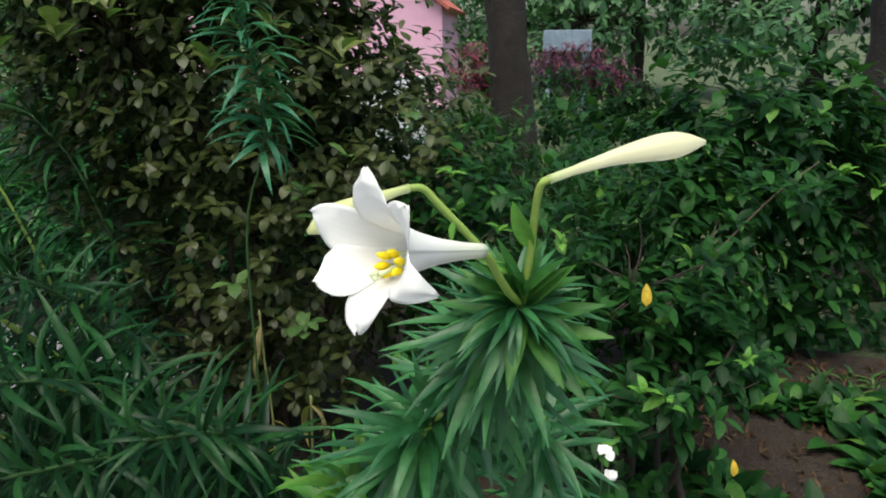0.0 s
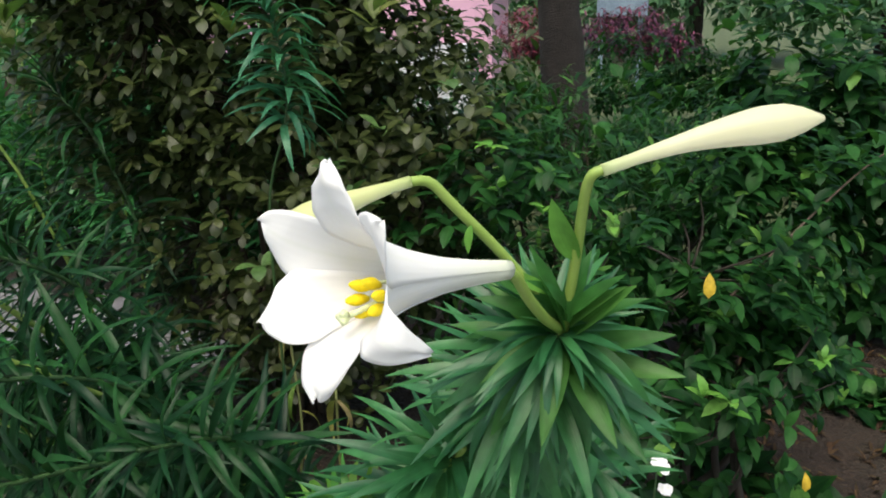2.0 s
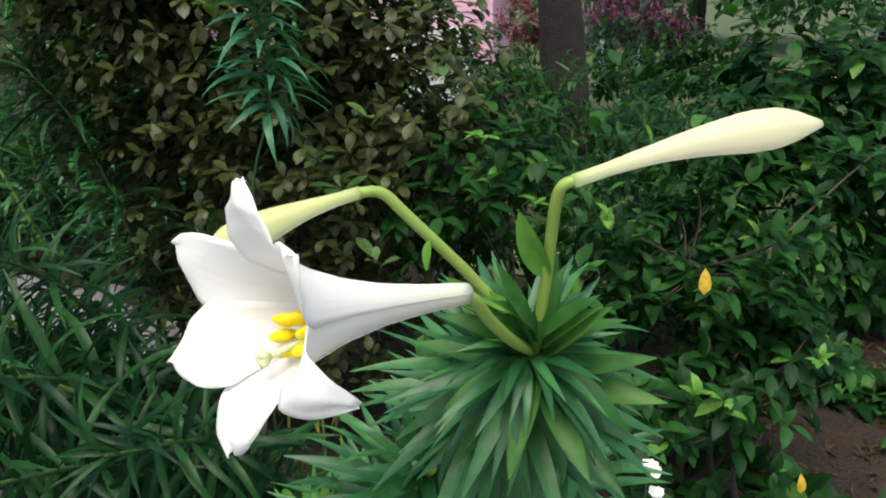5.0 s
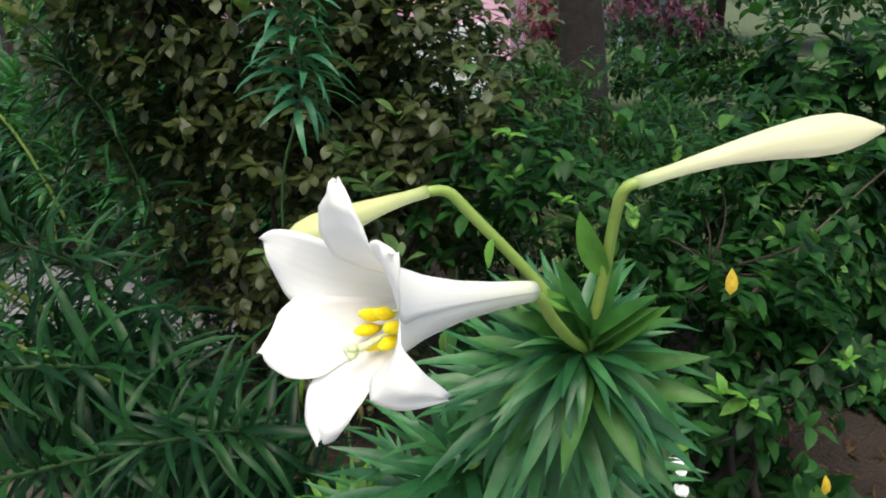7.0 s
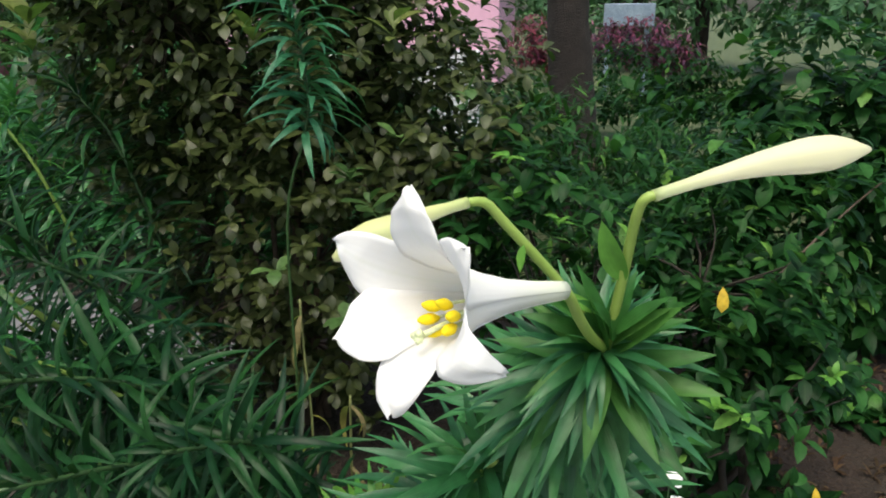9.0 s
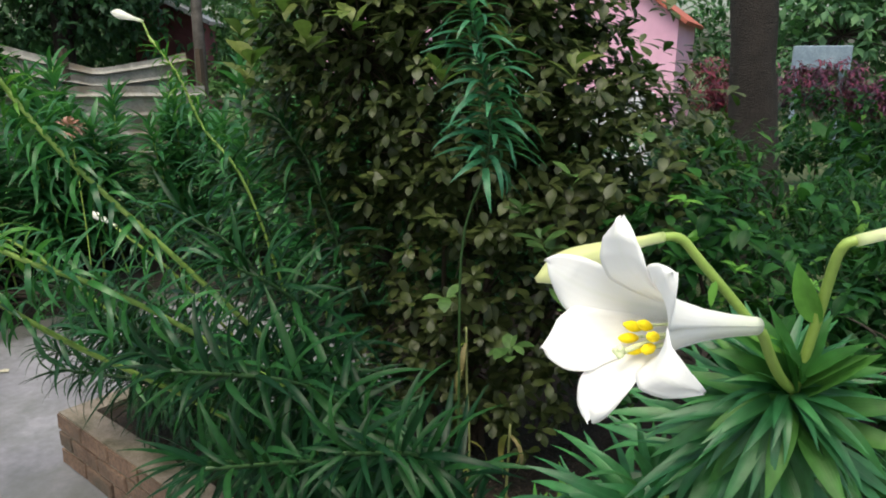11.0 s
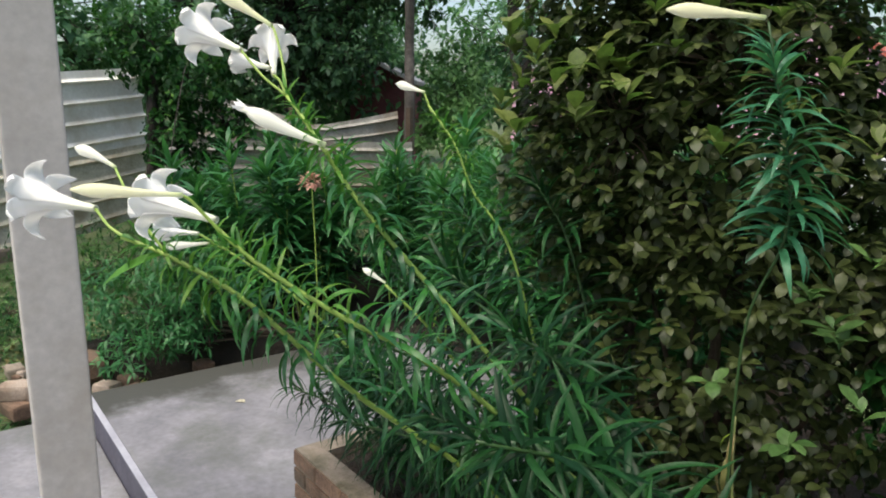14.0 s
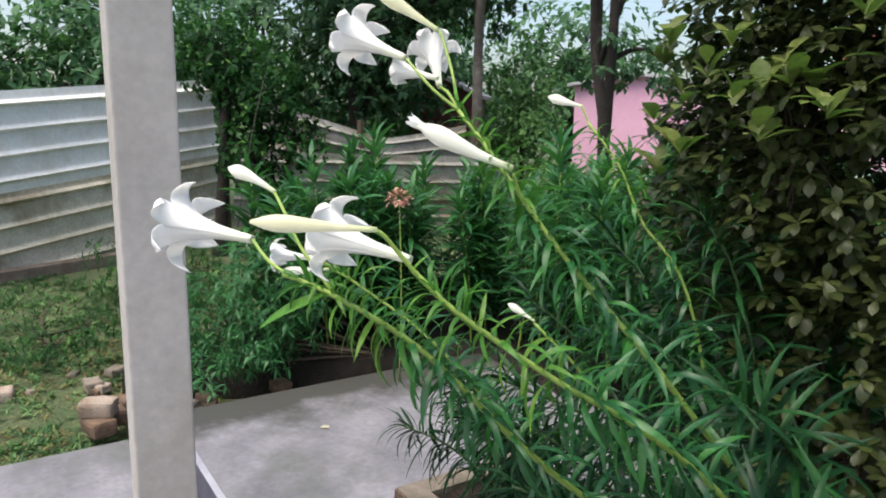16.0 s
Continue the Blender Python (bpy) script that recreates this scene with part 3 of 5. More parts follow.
def flower(parent, inv, at, ahead, length, seed, roll=0.0, curl=1.0, pollen=True, up=(0, 0, 1), flare=1.0, forms=None):
    """An open trumpet lily flower: six petals, six stamens and a style."""
    rng = random.Random(seed)
    M = inv @ basis(at, ahead, up) @ Matrix.Rotation(radians(-90), 4, "X") @ Matrix.Rotation(radians(roll), 4, "Z")
    for k in range(6):
        V, F, UV, m, n = petal_grid(k % 2, length, rng, curl, *(forms[k][:4] if forms else (flare * 0.97, 0.95, 0.22)))
        V, F, UV = thick(V, F, UV, m, n, 0.0007)
        child("petal", mesh_of("petal", V, F, PETAL, UV), parent, M @ Matrix.Rotation(radians(60 * k + (forms[k][4] if forms else 0)), 4, "Z"))
    if not pollen:
        return
    for k in range(6):
        a = k * math.pi / 3 + 0.3
        dx, dy = math.cos(a), math.sin(a)
        pts = curve_points([(0, 0, 0.1 * length), (dx * 0.03 * length, (dy * 0.03 + 0.02) * length, 0.36 * length), (dx * 0.06 * length, (dy * 0.05 + 0.055) * length, 0.73 * length)], 8)
        fil = child("stamen", mesh_of("stamen", *tube(pts, np.full(8, 0.0009), 6), STYLE), parent, M)
        tip = pts[-1]
        q = np.array([tip + np.array((dx * 0.25, dy * 0.25, 0.97)) * (s - 0.5) * 0.085 * length for s in np.linspace(0, 1, 7)])
        child("anther", mesh_of("anther", *tube(q, 0.0034 * np.sin(np.linspace(0.35, math.pi - 0.35, 7)), 8), POLLEN), fil)
    pts = curve_points([(0, 0, 0.1 * length), (0.0, 0.03 * length, 0.5 * length), (0, 0.11 * length, 0.82 * length)], 8)
    st = child("style", mesh_of("style", *tube(pts, np.linspace(0.0012, 0.0016, 8), 6), STYLE), parent, M)
    for k in range(3):
        a = k * 2.094
        q = np.array([pts[-1], pts[-1] + np.array((0.002 * math.cos(a), 0.002 * math.sin(a), 0.003)), pts[-1] + np.array((0.004 * math.cos(a), 0.004 * math.sin(a), 0.0025))])
        child("stigma", mesh_of("stigma", *tube(q, [0.0022, 0.0026, 0.0016], 8), STYLE), st)


def bud(parent, inv, base, tip, mat, fat=0.075, seed=0, sag=0.0, open_tip=0.0):
    """A closed bud from base to tip, slim at the base, fullest past the middle, with six soft ribs."""
    base, tip = np.array(base, float), np.array(tip, float)
    L = np.linalg.norm(tip - base)
    n, sides = 22, 24
    pts = np.array([base + (tip - base) * s + np.array((0, 0, 1)) * sag * L * math.sin(math.pi * s) for s in np.linspace(0, 1, n)])
    T, N, B = frames_along(pts)
    prof = [(0, 0.34), (0.15, 0.34), (0.35, 0.5), (0.55, 0.78), (0.7, 1.0), (0.82, 0.96), (0.91, 0.64), (0.965, 0.34), (1.0, 0.17 + open_tip)]
    V, UV = [], []
    for i in range(n):
        s = i / (n - 1)
        r = np.interp(s, [p[0] for p in prof], [p[1] for p in prof]) * fat * L
        for j in range(sides):
            a = 2 * math.pi * j / sides
            ri = r * (1 - 0.06 * abs(math.sin(1.5 * a)) - 0.03 * abs(math.sin(3 * a)))
            V.append(pts[i] + ri * (math.cos(a) * N[i] + math.sin(a) * B[i]))
            x = (j * 3 / sides * 2) % 1
            UV.append((2 * x - 1, s))
    F = grid_faces(n, sides, True) + [tuple(range(sides))[::-1], tuple(range((n - 1) * sides, n * sides))]
    ob = child("bud", mesh_of("bud", np.array(V), F, mat, np.array(UV)), parent, inv)
    if open_tip:
        rng = random.Random(seed)
        for k in range(6):
            a = k * math.pi / 3
            out = math.cos(a) * N[-1] + math.sin(a) * B[-1]
            t = blade(4, 0.17 * L, 0.09 * L, -0.3, 0.5, "lance")
            child("petal_tip", mesh_of("petal_tip", *t[:2], PETAL, t[2]), ob, basis(pts[-2] + out * 0.32 * fat * L, T[-1] + out * rng.uniform(0.15, 0.4), Vector(-out)))
    return ob


def pedicel(parent, inv, ctrl, r=0.0035):
    pts = curve_points(ctrl, 14)
    child("pedicel", mesh_of("pedicel", *tube(pts, np.linspace(r * 1.1, r * 0.95, 14), 10), STEM), parent, inv)


def bract(parent, inv, at, ahead, size, up=(0, 0, 1), k=2):
    child("bract", leaf_mesh(k, BRIGHT_LEAF), parent, inv @ basis(at, ahead, up, size))


WHORL = leaf_material("whorl_leaf", [(0.0, (0.022, 0.11, 0.025)), (0.5, (0.04, 0.15, 0.03)), (1.0, (0.075, 0.2, 0.04))], 0.4, 0.35, 0.15)

# the lily by the camera: it leans out over the wall
main, mi = lily("lily", "white trumpet lily with one open flower and two buds", [(0.02, 1.5, 0.2), (0.12, 1.26, 0.75), (0.235, 0.97, 1.17), (0.29, 0.83, 1.34), (0.302, 0.79, 1.385)], 280, 0.3, 0.975, 0.95, 5, LILY_MAIN, 0.006, low=10, tilt=(62, 96), kinds=(9, 10, 11, 12), sink=0.02)
flower(main, mi, (0.269, 0.701, 1.466), (-0.079, -0.113, 0.031), 0.155, 2, 7, forms=[(1.0, 1.0, -0.1, 0.86, -4), (1.1, 0.85, 0.3, 0.86, 0), (0.9, 0.95, -0.1, 0.86, 8), (1.0, 0.85, -0.1, 0.92, 0), (1.1, 1.1, -0.1, 0.86, 4), (0.7, 1.0, -0.3, 0.93, 0)])
pedicel(main, mi, [(0.303, 0.79, 1.385), (0.292, 0.763, 1.405), (0.281, 0.727, 1.436), (0.274, 0.708, 1.458), (0.268, 0.7, 1.466)], 0.0038)
pedicel(main, mi, [(0.303, 0.79, 1.385), (0.27, 0.77, 1.44), (0.227, 0.747, 1.495), (0.213, 0.739, 1.512), (0.2, 0.73, 1.514)], 0.0036)
bud(main, mi, (0.202, 0.731, 1.514), (0.12, 0.685, 1.484), BUD_GREEN, 0.125, sag=0.04)
pedicel(main, mi, [(0.305, 0.79, 1.385), (0.312, 0.775, 1.45), (0.316, 0.757, 1.5), (0.32, 0.75, 1.516), (0.328, 0.75, 1.52)], 0.0037)
bud(main, mi, (0.326, 0.75, 1.519), (0.468, 0.787, 1.548), BUD, 0.088, sag=0.04)
BROAD = [blade(9, 0.1, 0.027, 0.05 + 0.35 * k, 0.42, "lance", 0.2 * k - 0.3) for k in range(4)]
BROAD_MESH = [mesh_of("whorl_leaf", *t[:2], WHORL, t[2]) for t in BROAD]
BROAD_BRACT = mesh_of("bract", *blade(8, 0.1, 0.036, 0.2, 0.4, "ovate")[:2], BRIGHT_LEAF, blade(8, 0.1, 0.036, 0.2, 0.4, "ovate")[2])
WR = random.Random(14)
for k in range(24):
    a = k * 2.4 + WR.uniform(-0.5, 0.5)
    low = k / 24
    d = Vector((math.cos(a), -0.42 + 0.5 * math.sin(a) + 0.25 * low, 0.62 - 0.75 * low + 0.5 * math.sin(a)))
    if low < 0.45:
        d = Vector((0.75 * math.cos(a), -0.3 + 0.25 * math.sin(a), 1.0 - 0.5 * low))
    child("whorl_leaf", BROAD_MESH[WR.randrange(4)], main, mi @ basis((0.306 + 0.005 * math.cos(a), 0.776 + 0.035 * low, 1.404 - 0.06 * low), d, (0, -0.5, 0.9), WR.uniform(0.5, 0.66) + 0.4 * low))
child("bract", BROAD_BRACT, main, mi @ basis((0.313, 0.773, 1.447), (-0.022, -0.01, 0.05), (-0.4, -0.9, 0.1), 0.52))
bract(main, mi, (0.3, 0.775, 1.42), (-0.05, -0.02, 0.03), 0.5, (-0.2, -0.8, 0.4), 7)
child("bract", BROAD_BRACT, main, mi @ basis((0.24, 0.748, 1.48), (-0.004, -0.01, -0.03), (-0.5, -0.9, 0.2), 0.2))

# lilies that lean over the patio
s1, i1 = lily("lily", "leaning white trumpet lily with a flower and a cream bud", [(-0.42, 1.75, 0.2), (-0.52, 1.55, 0.7), (-0.7, 1.24, 1.08), (-0.8, 1.09, 1.23), (-0.869, 1.001, 1.298), (-0.987, 0.897, 1.405), (-1.038, 0.849, 1.472)], 150, 0.2, 0.94, 0.82, 21, r=0.005, tilt=(55, 90), short_top=0.6, kinds=(1, 2, 3, 4, 5), sink=0.0, top=55)
pedicel(s1, i1, [(-1.03, 0.856, 1.46), (-1.05, 0.83, 1.5), (-1.06, 0.812, 1.525), (-1.068, 0.802, 1.533)], 0.003)
bud(s1, i1, (-1.065, 0.804, 1.533), (-1.165, 0.662, 1.548), BUD, 0.075)
flower(s1, i1, (-1.049, 0.856, 1.485), (-0.145, -0.04, 0.028), 0.168, 4, 20, flare=1.05)
bract(s1, i1, (-0.99, 0.9, 1.4), (0.02, 0.02, 0.08), 0.55, (1, 0, 0.3), 1)
bract(s1, i1, (-0.985, 0.9, 1.405), (0.02, 0.0, -0.04), 0.4, (-0.5, -0.8, 0.2), 4)
bract(s1, i1, (-1.04, 0.85, 1.47), (0.03, 0.0, 0.04), 0.3, (0, -1, 0.2), 1)
s2, i2 = lily("lily", "leaning white trumpet lily with an open flower and buds", [(-0.7, 1.75, 0.2), (-0.82, 1.5, 0.7), (-1.0, 1.14, 1.08), (-1.08, 1.01, 1.24), (-1.146, 0.947, 1.323), (-1.243, 0.865, 1.398), (-1.313, 0.819, 1.43)], 150, 0.2, 0.94, 0.82, 22, r=0.005, tilt=(55, 90), short_top=0.6, kinds=(1, 2, 3, 4, 5), sink=0.0, top=55)
pedicel(s2, i2, [(-1.3, 0.826, 1.425), (-1.34, 0.81, 1.45), (-1.379, 0.806, 1.482)], 0.003)
flower(s2, i2, (-1.379, 0.806, 1.482), (-0.19, -0.06, 0.02), 0.188, 6, 5, flare=1.12)
pedicel(s2, i2, [(-1.24, 0.868, 1.4), (-1.3, 0.85, 1.47), (-1.343, 0.846, 1.532), (-1.379, 0.852, 1.563)], 0.0028)
bud(s2, i2, (-1.375, 0.852, 1.561), (-1.46, 0.815, 1.6), BUD_WHITE, 0.13, sag=0.04)
bract(s2, i2, (-1.243, 0.865, 1.4), (-0.07, -0.075, -0.03), 1.15, (0.3, -0.5, 0.8), 6)
bract(s1, i1, (-0.97, 0.912, 1.39), (-0.1, -0.1, 0.09), 0.5, (0.3, -0.8, 0.4), 6)
bract(s2, i2, (-1.2, 0.9, 1.36), (-0.03, -0.04, -0.06), 0.7, (-0.3, -0.8, 0.5), 2)
bract(s2, i2, (-1.24, 0.866, 1.4), (-0.01, 0.01, 0.05), 0.35, (1, -0.4, 0.3), 4)
s6, i6 = lily("lily", "leaning lily far out over the patio with a flower and bud", [(-1.4, 2.05, 0.2), (-1.5, 1.9, 0.6), (-1.72, 1.68, 1.0), (-1.92, 1.52, 1.2), (-1.98, 1.47, 1.245)], 80, 0.25, 0.96, 1.1, 28, tilt=(38, 72), short_top=0.6, kinds=(1, 2, 3, 4, 5), sink=0.0, top=25)
pedicel(s6, i6, [(-1.975, 1.475, 1.24), (-1.99, 1.46, 1.262), (-2.015, 1.44, 1.277)], 0.003)
flower(s6, i6, (-2.01, 1.445, 1.277), (-0.13, -0.1, 0.01), 0.15, 9, 12, 0.9, True, flare=0.9)
bud(s6, i6, (-1.985, 1.465, 1.245), (-2.1, 1.37, 1.233), BUD_WHITE, 0.1)
s3, i3 = lily("lily", "tall leaning white trumpet lily with flowers at its top", [(-0.5, 1.9, 0.2), (-0.62, 1.6, 0.75), (-0.82, 1.34, 1.18), (-0.952, 1.239, 1.376), (-1.031, 1.203, 1.476), (-1.11, 1.19, 1.57), (-1.195, 1.197, 1.652), (-1.25, 1.194, 1.707)], 150, 0.2, 0.94, 0.82, 23, r=0.005, tilt=(55, 90), short_top=0.6, kinds=(1, 2, 3, 4, 5), sink=0.0, top=55)
pedicel(s3, i3, [(-1.06, 1.196, 1.51), (-1.088, 1.179, 1.559), (-1.09, 1.16, 1.595)], 0.003)
bud(s3, i3, (-1.089, 1.157, 1.604), (-1.23, 1.06, 1.679), BUD_WHITE, 0.1, open_tip=0.25, sag=-0.02)
pedicel(s3, i3, [(-1.25, 1.194, 1.707), (-1.3, 1.17, 1.75), (-1.36, 1.16, 1.808)], 0.003)
flower(s3, i3, (-1.36, 1.16, 1.808), (-0.2, -0.01, 0.068), 0.18, 7, 10, flare=1.08)
pedicel(s3, i3, [(-1.25, 1.194, 1.707), (-1.29, 1.21, 1.74), (-1.324, 1.22, 1.755)], 0.003)
flower(s3, i3, (-1.324, 1.22, 1.755), (-0.1, 0.08, 0.11), 0.15, 8, 25)
flower(s3, i3, (-1.31, 1.2, 1.77), (-0.1, -0.02, 0.02), 0.11, 12, 25, 0.5, False, flare=0.7)
pedicel(s3, i3, [(-1.25, 1.194, 1.707), (-1.29, 1.22, 1.78), (-1.33, 1.235, 1.85), (-1.345, 1.238, 1.868)], 0.003)
bud(s3, i3, (-1.345, 1.238, 1.868), (-1.46, 1.17, 1.95), BUD, 0.1)
for d, sz, k in [((-0.02, 0.0, 0.08), 0.5, 0), ((0.05, 0.0, 0.06), 0.4, 1), ((-0.06, -0.04, -0.01), 0.4, 3)]:
    bract(s3, i3, (-1.25, 1.194, 1.71), d, sz, (0.5, -0.6, 0.3), k)
s4, i4 = lily("lily", "slender lily with one small white bud", [(-0.85, 1.95, 0.2), (-0.92, 1.85, 0.8), (-1.0, 1.76, 1.28), (-1.12, 1.74, 1.45), (-1.19, 1.745, 1.58), (-1.29, 1.75, 1.69)], 120, 0.2, 0.95, 0.75, 24, r=0.0036, tilt=(50, 86), short_top=0.6, kinds=(1, 2, 3, 4, 5), sink=0.0, top=40)
pedicel(s4, i4, [(-1.28, 1.75, 1.67), (-1.3, 1.752, 1.71), (-1.312, 1.754, 1.729)], 0.0025)
bud(s4, i4, (-1.308, 1.754, 1.727), (-1.406, 1.741, 1.753), BUD_WHITE, 0.13)
sb, ib = lily("lily", "upright lily with one cream bud before the shrub", [(-0.418, 1.84, 0.2), (-0.408, 1.84, 0.7), (-0.396, 1.83, 1.17), (-0.328, 1.82, 1.388), (-0.331, 1.83, 1.54), (-0.366, 1.81, 1.725), (-0.398, 1.812, 1.865)], 120, 0.48, 0.92, 1.15, 25, LILY_PALE, r=0.003, tilt=(42, 70), short_top=0.75, kinds=(1, 2, 3, 4), sink=0.0, stalk=STEM_DARK)
bud(sb, ib, (-0.405, 1.81, 1.875), (-0.565, 1.655, 1.888), BUD, 0.075, sag=0.01)
s5, i5 = lily("lily", "leafy lily with a short pale bud", [(-0.95, 2.05, 0.2), (-1.05, 1.9, 0.6), (-1.2, 1.7, 1.0), (-1.33, 1.6, 1.18)], 60, 0.3, 0.98, 0.9, 26)
bud(s5, i5, (-1.33, 1.6, 1.185), (-1.4, 1.58, 1.222), BUD_WHITE, 0.13)

STEMS = random.Random(77)
LOW = [((-0.3, 1.7), (-0.62, 1.05), 1.12), ((-0.25, 1.6), (-0.5, 0.98), 1.0), ((-0.6, 1.7), (-1.1, 1.2), 0.97), ((-0.7, 1.8), (-1.1, 1.6), 1.25), ((-0.15, 1.6), (-0.3, 1.08), 1.02),
       ((-0.4, 1.65), (-0.8, 1.15), 1.08), ((-0.45, 1.6), (-0.66, 1.1), 0.9), ((-0.2, 1.5), (-0.36, 0.95), 0.82), ((-0.55, 1.75), (-0.75, 1.35), 1.22), ((-0.75, 1.8), (-1.25, 1.35), 1.12),
       ((-0.9, 1.8), (-1.35, 1.5), 0.95), ((-1.1, 1.85), (-1.5, 1.6), 0.85), ((-0.35, 1.5), (-0.62, 1.0), 0.7), 
       ((-1.0, 2.1), (-1.3, 1.95), 1.35), ((-1.2, 2.1), (-1.55, 1.9), 1.15), ((-0.85, 2.15), (-1.1, 2.05), 1.45), ((-1.35, 2.0), (-1.7, 1.8), 0.8), ((-1.5, 2.02), (-1.85, 1.8), 0.88), ((-1.65, 2.05), (-2.05, 1.85), 0.6), ((-1.25, 1.95), (-1.6, 1.66), 0.82), ((-1.75, 2.15), (-2.0, 2.05), 0.7),
       ((-0.55, 1.75), (-0.72, 1.42), 0.98), ((-0.6, 1.8), (-0.88, 1.58), 0.9), ((-0.3, 1.5), (-0.5, 1.12), 0.7)]
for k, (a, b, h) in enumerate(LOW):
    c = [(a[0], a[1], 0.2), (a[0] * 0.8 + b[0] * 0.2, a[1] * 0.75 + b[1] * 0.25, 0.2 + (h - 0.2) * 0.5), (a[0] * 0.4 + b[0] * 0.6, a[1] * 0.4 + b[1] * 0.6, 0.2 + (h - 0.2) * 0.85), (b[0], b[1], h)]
    # dark leaves and stalks stand in for shade between the low stems
    lily("lily", "leafy leaning lily stem without flowers", c, 110, 0.12, 1.0, STEMS.uniform(1.35, 1.65), 40 + k, LILY_SHADED, short_top=0.7, tilt=(45, 85), kinds=(13, 14, 15, 16, 17), sink=0.0, stalk=STEM_DARK)
lily("lily", "leafy lily stem crowded against the flowering one", [(0.0, 1.45, 0.2), (0.03, 1.2, 0.7), (0.13, 0.99, 1.04), (0.21, 0.89, 1.2)], 190, 0.3, 0.97, 1.1, 71, LILY_MAIN, low=14, short_top=0.8, tilt=(60, 92), kinds=(9, 10, 11, 12), sink=0.05)
lily("lily", "leafy lily stem on the far side of the flowering one", [(0.3, 1.5, 0.2), (0.33, 1.3, 0.7), (0.34, 1.12, 0.98), (0.34, 1.03, 1.12)], 100, 0.3, 1.0, 1.0, 72, LILY_MAIN, short_top=0.8, tilt=(60, 92), kinds=(9, 10, 11, 12), sink=0.05)
lily("lily", "yellowing leafy lily stem beside the flowering one", [(-0.05, 1.45, 0.2), (-0.03, 1.22, 0.6), (0.02, 1.03, 0.9), (0.08, 0.94, 1.06)], 150, 0.3, 0.97, 1.15, 73, LILY_LIME, low=30, short_top=0.8, tilt=(50, 88), kinds=(1, 2, 3), sink=0.05)


def withered(ctrl, seed):
    """A dead lily stalk with a few straps hanging on it."""
    rng = random.Random(seed)
    ob = empty("withered_stalk", ctrl[0], "withered lily stalk with hanging yellow-green leaves", "withered stalk")
    inv = Matrix.Translation(-ob.location)
    pts = curve_points(ctrl, 20)
    child("stem", mesh_of("stem", *tube(pts, np.linspace(0.004, 0.003, 20), 7), STEM_DRY), ob, inv)
    for i in range(9):
        j = rng.randrange(2, 19)
        a = rng.uniform(0, 6.28)
        child("leaf", leaf_mesh(rng.choice((4, 5)), DRY_LEAF if i % 2 else LILY_YELLOW), ob, inv @ basis(pts[j], (math.cos(a), math.sin(a), -0.6), (0, 0, 1), rng.uniform(0.7, 1.3)))


withered([(-0.45, 1.92, 0.2), (-0.4, 1.9, 0.5), (-0.42, 1.93, 0.75), (-0.43, 1.95, 0.9)], 1)
withered([(-0.2, 1.75, 0.2), (-0.22, 1.7, 0.5), (-0.2, 1.65, 0.8)], 2)
withered([(0.0, 1.6, 0.2), (-0.03, 1.5, 0.5), (-0.08, 1.42, 0.72)], 3)

# ---------------------------------------------------------------- shrubs and trees
def spread_leaves(tips, per, size, rng, templates, up_bias=0.5, spread=(35, 95)):
    """Rosettes of leaves at twig ends; tips are (point, outward)."""
    out = []
    for p, d in tips:
        d = Vector(d).normalized()
        a0 = rng.uniform(0, 6.28)
        q = d.orthogonal().normalized()
        b = d.cross(q)
        for i in range(rng.randint(per - 2, per + 2)):
            a = a0 + i * 2.4
            ang = radians(rng.uniform(*spread))
            o = d * math.cos(ang) + (q * math.cos(a) + b * math.sin(a)) * math.sin(ang)
            o.z -= 0.1
            base = Vector(p) - d * rng.uniform(0, 0.6) * size
            out.append((rng.randrange(len(templates)), basis(base, o, d * up_bias + Vector((0, 0, 1)), size * rng.uniform(0.6, 1.25))))
    return out


OVAL = [blade(5, 1.0, 0.5, 0.3 + 0.25 * k, 0.2, "obovate") for k in range(4)]
POINTED = [blade(4, 1.0, 0.45, 0.3 + 0.3 * k, 0.25, "ovate") for k in range(4)]
FAR = [blade(2, 1.0, 0.5, 0.3 + 0.3 * k, 0.25, "ovate") for k in range(4)]
NARROW = [blade(3, 1.0, 0.2, 0.3 + 0.4 * k, 0.25, "ovate") for k in range(4)]

ROUND_LEAF = leaf_material("round_shrub_leaf", [(0.0, (0.05, 0.11, 0.03)), (1.0, (0.09, 0.17, 0.05))], 0.4, 0.2, 0.3)


def limb_mesh(segs, sides=6):
    VS, FS, base = [], [], 0
    for a, b, r0, r1 in segs:
        mid = [(x + y) / 2 + z for x, y, z in zip(a, b, (0.02, -0.02, 0.015))]
        V, F = tube(curve_points([a, mid, b], 6), np.linspace(r0, r1, 6), sides)
        VS.append(V)
        FS += [tuple(i + base for i in f) for f in F]
        base += len(V)
    return np.concatenate(VS), FS


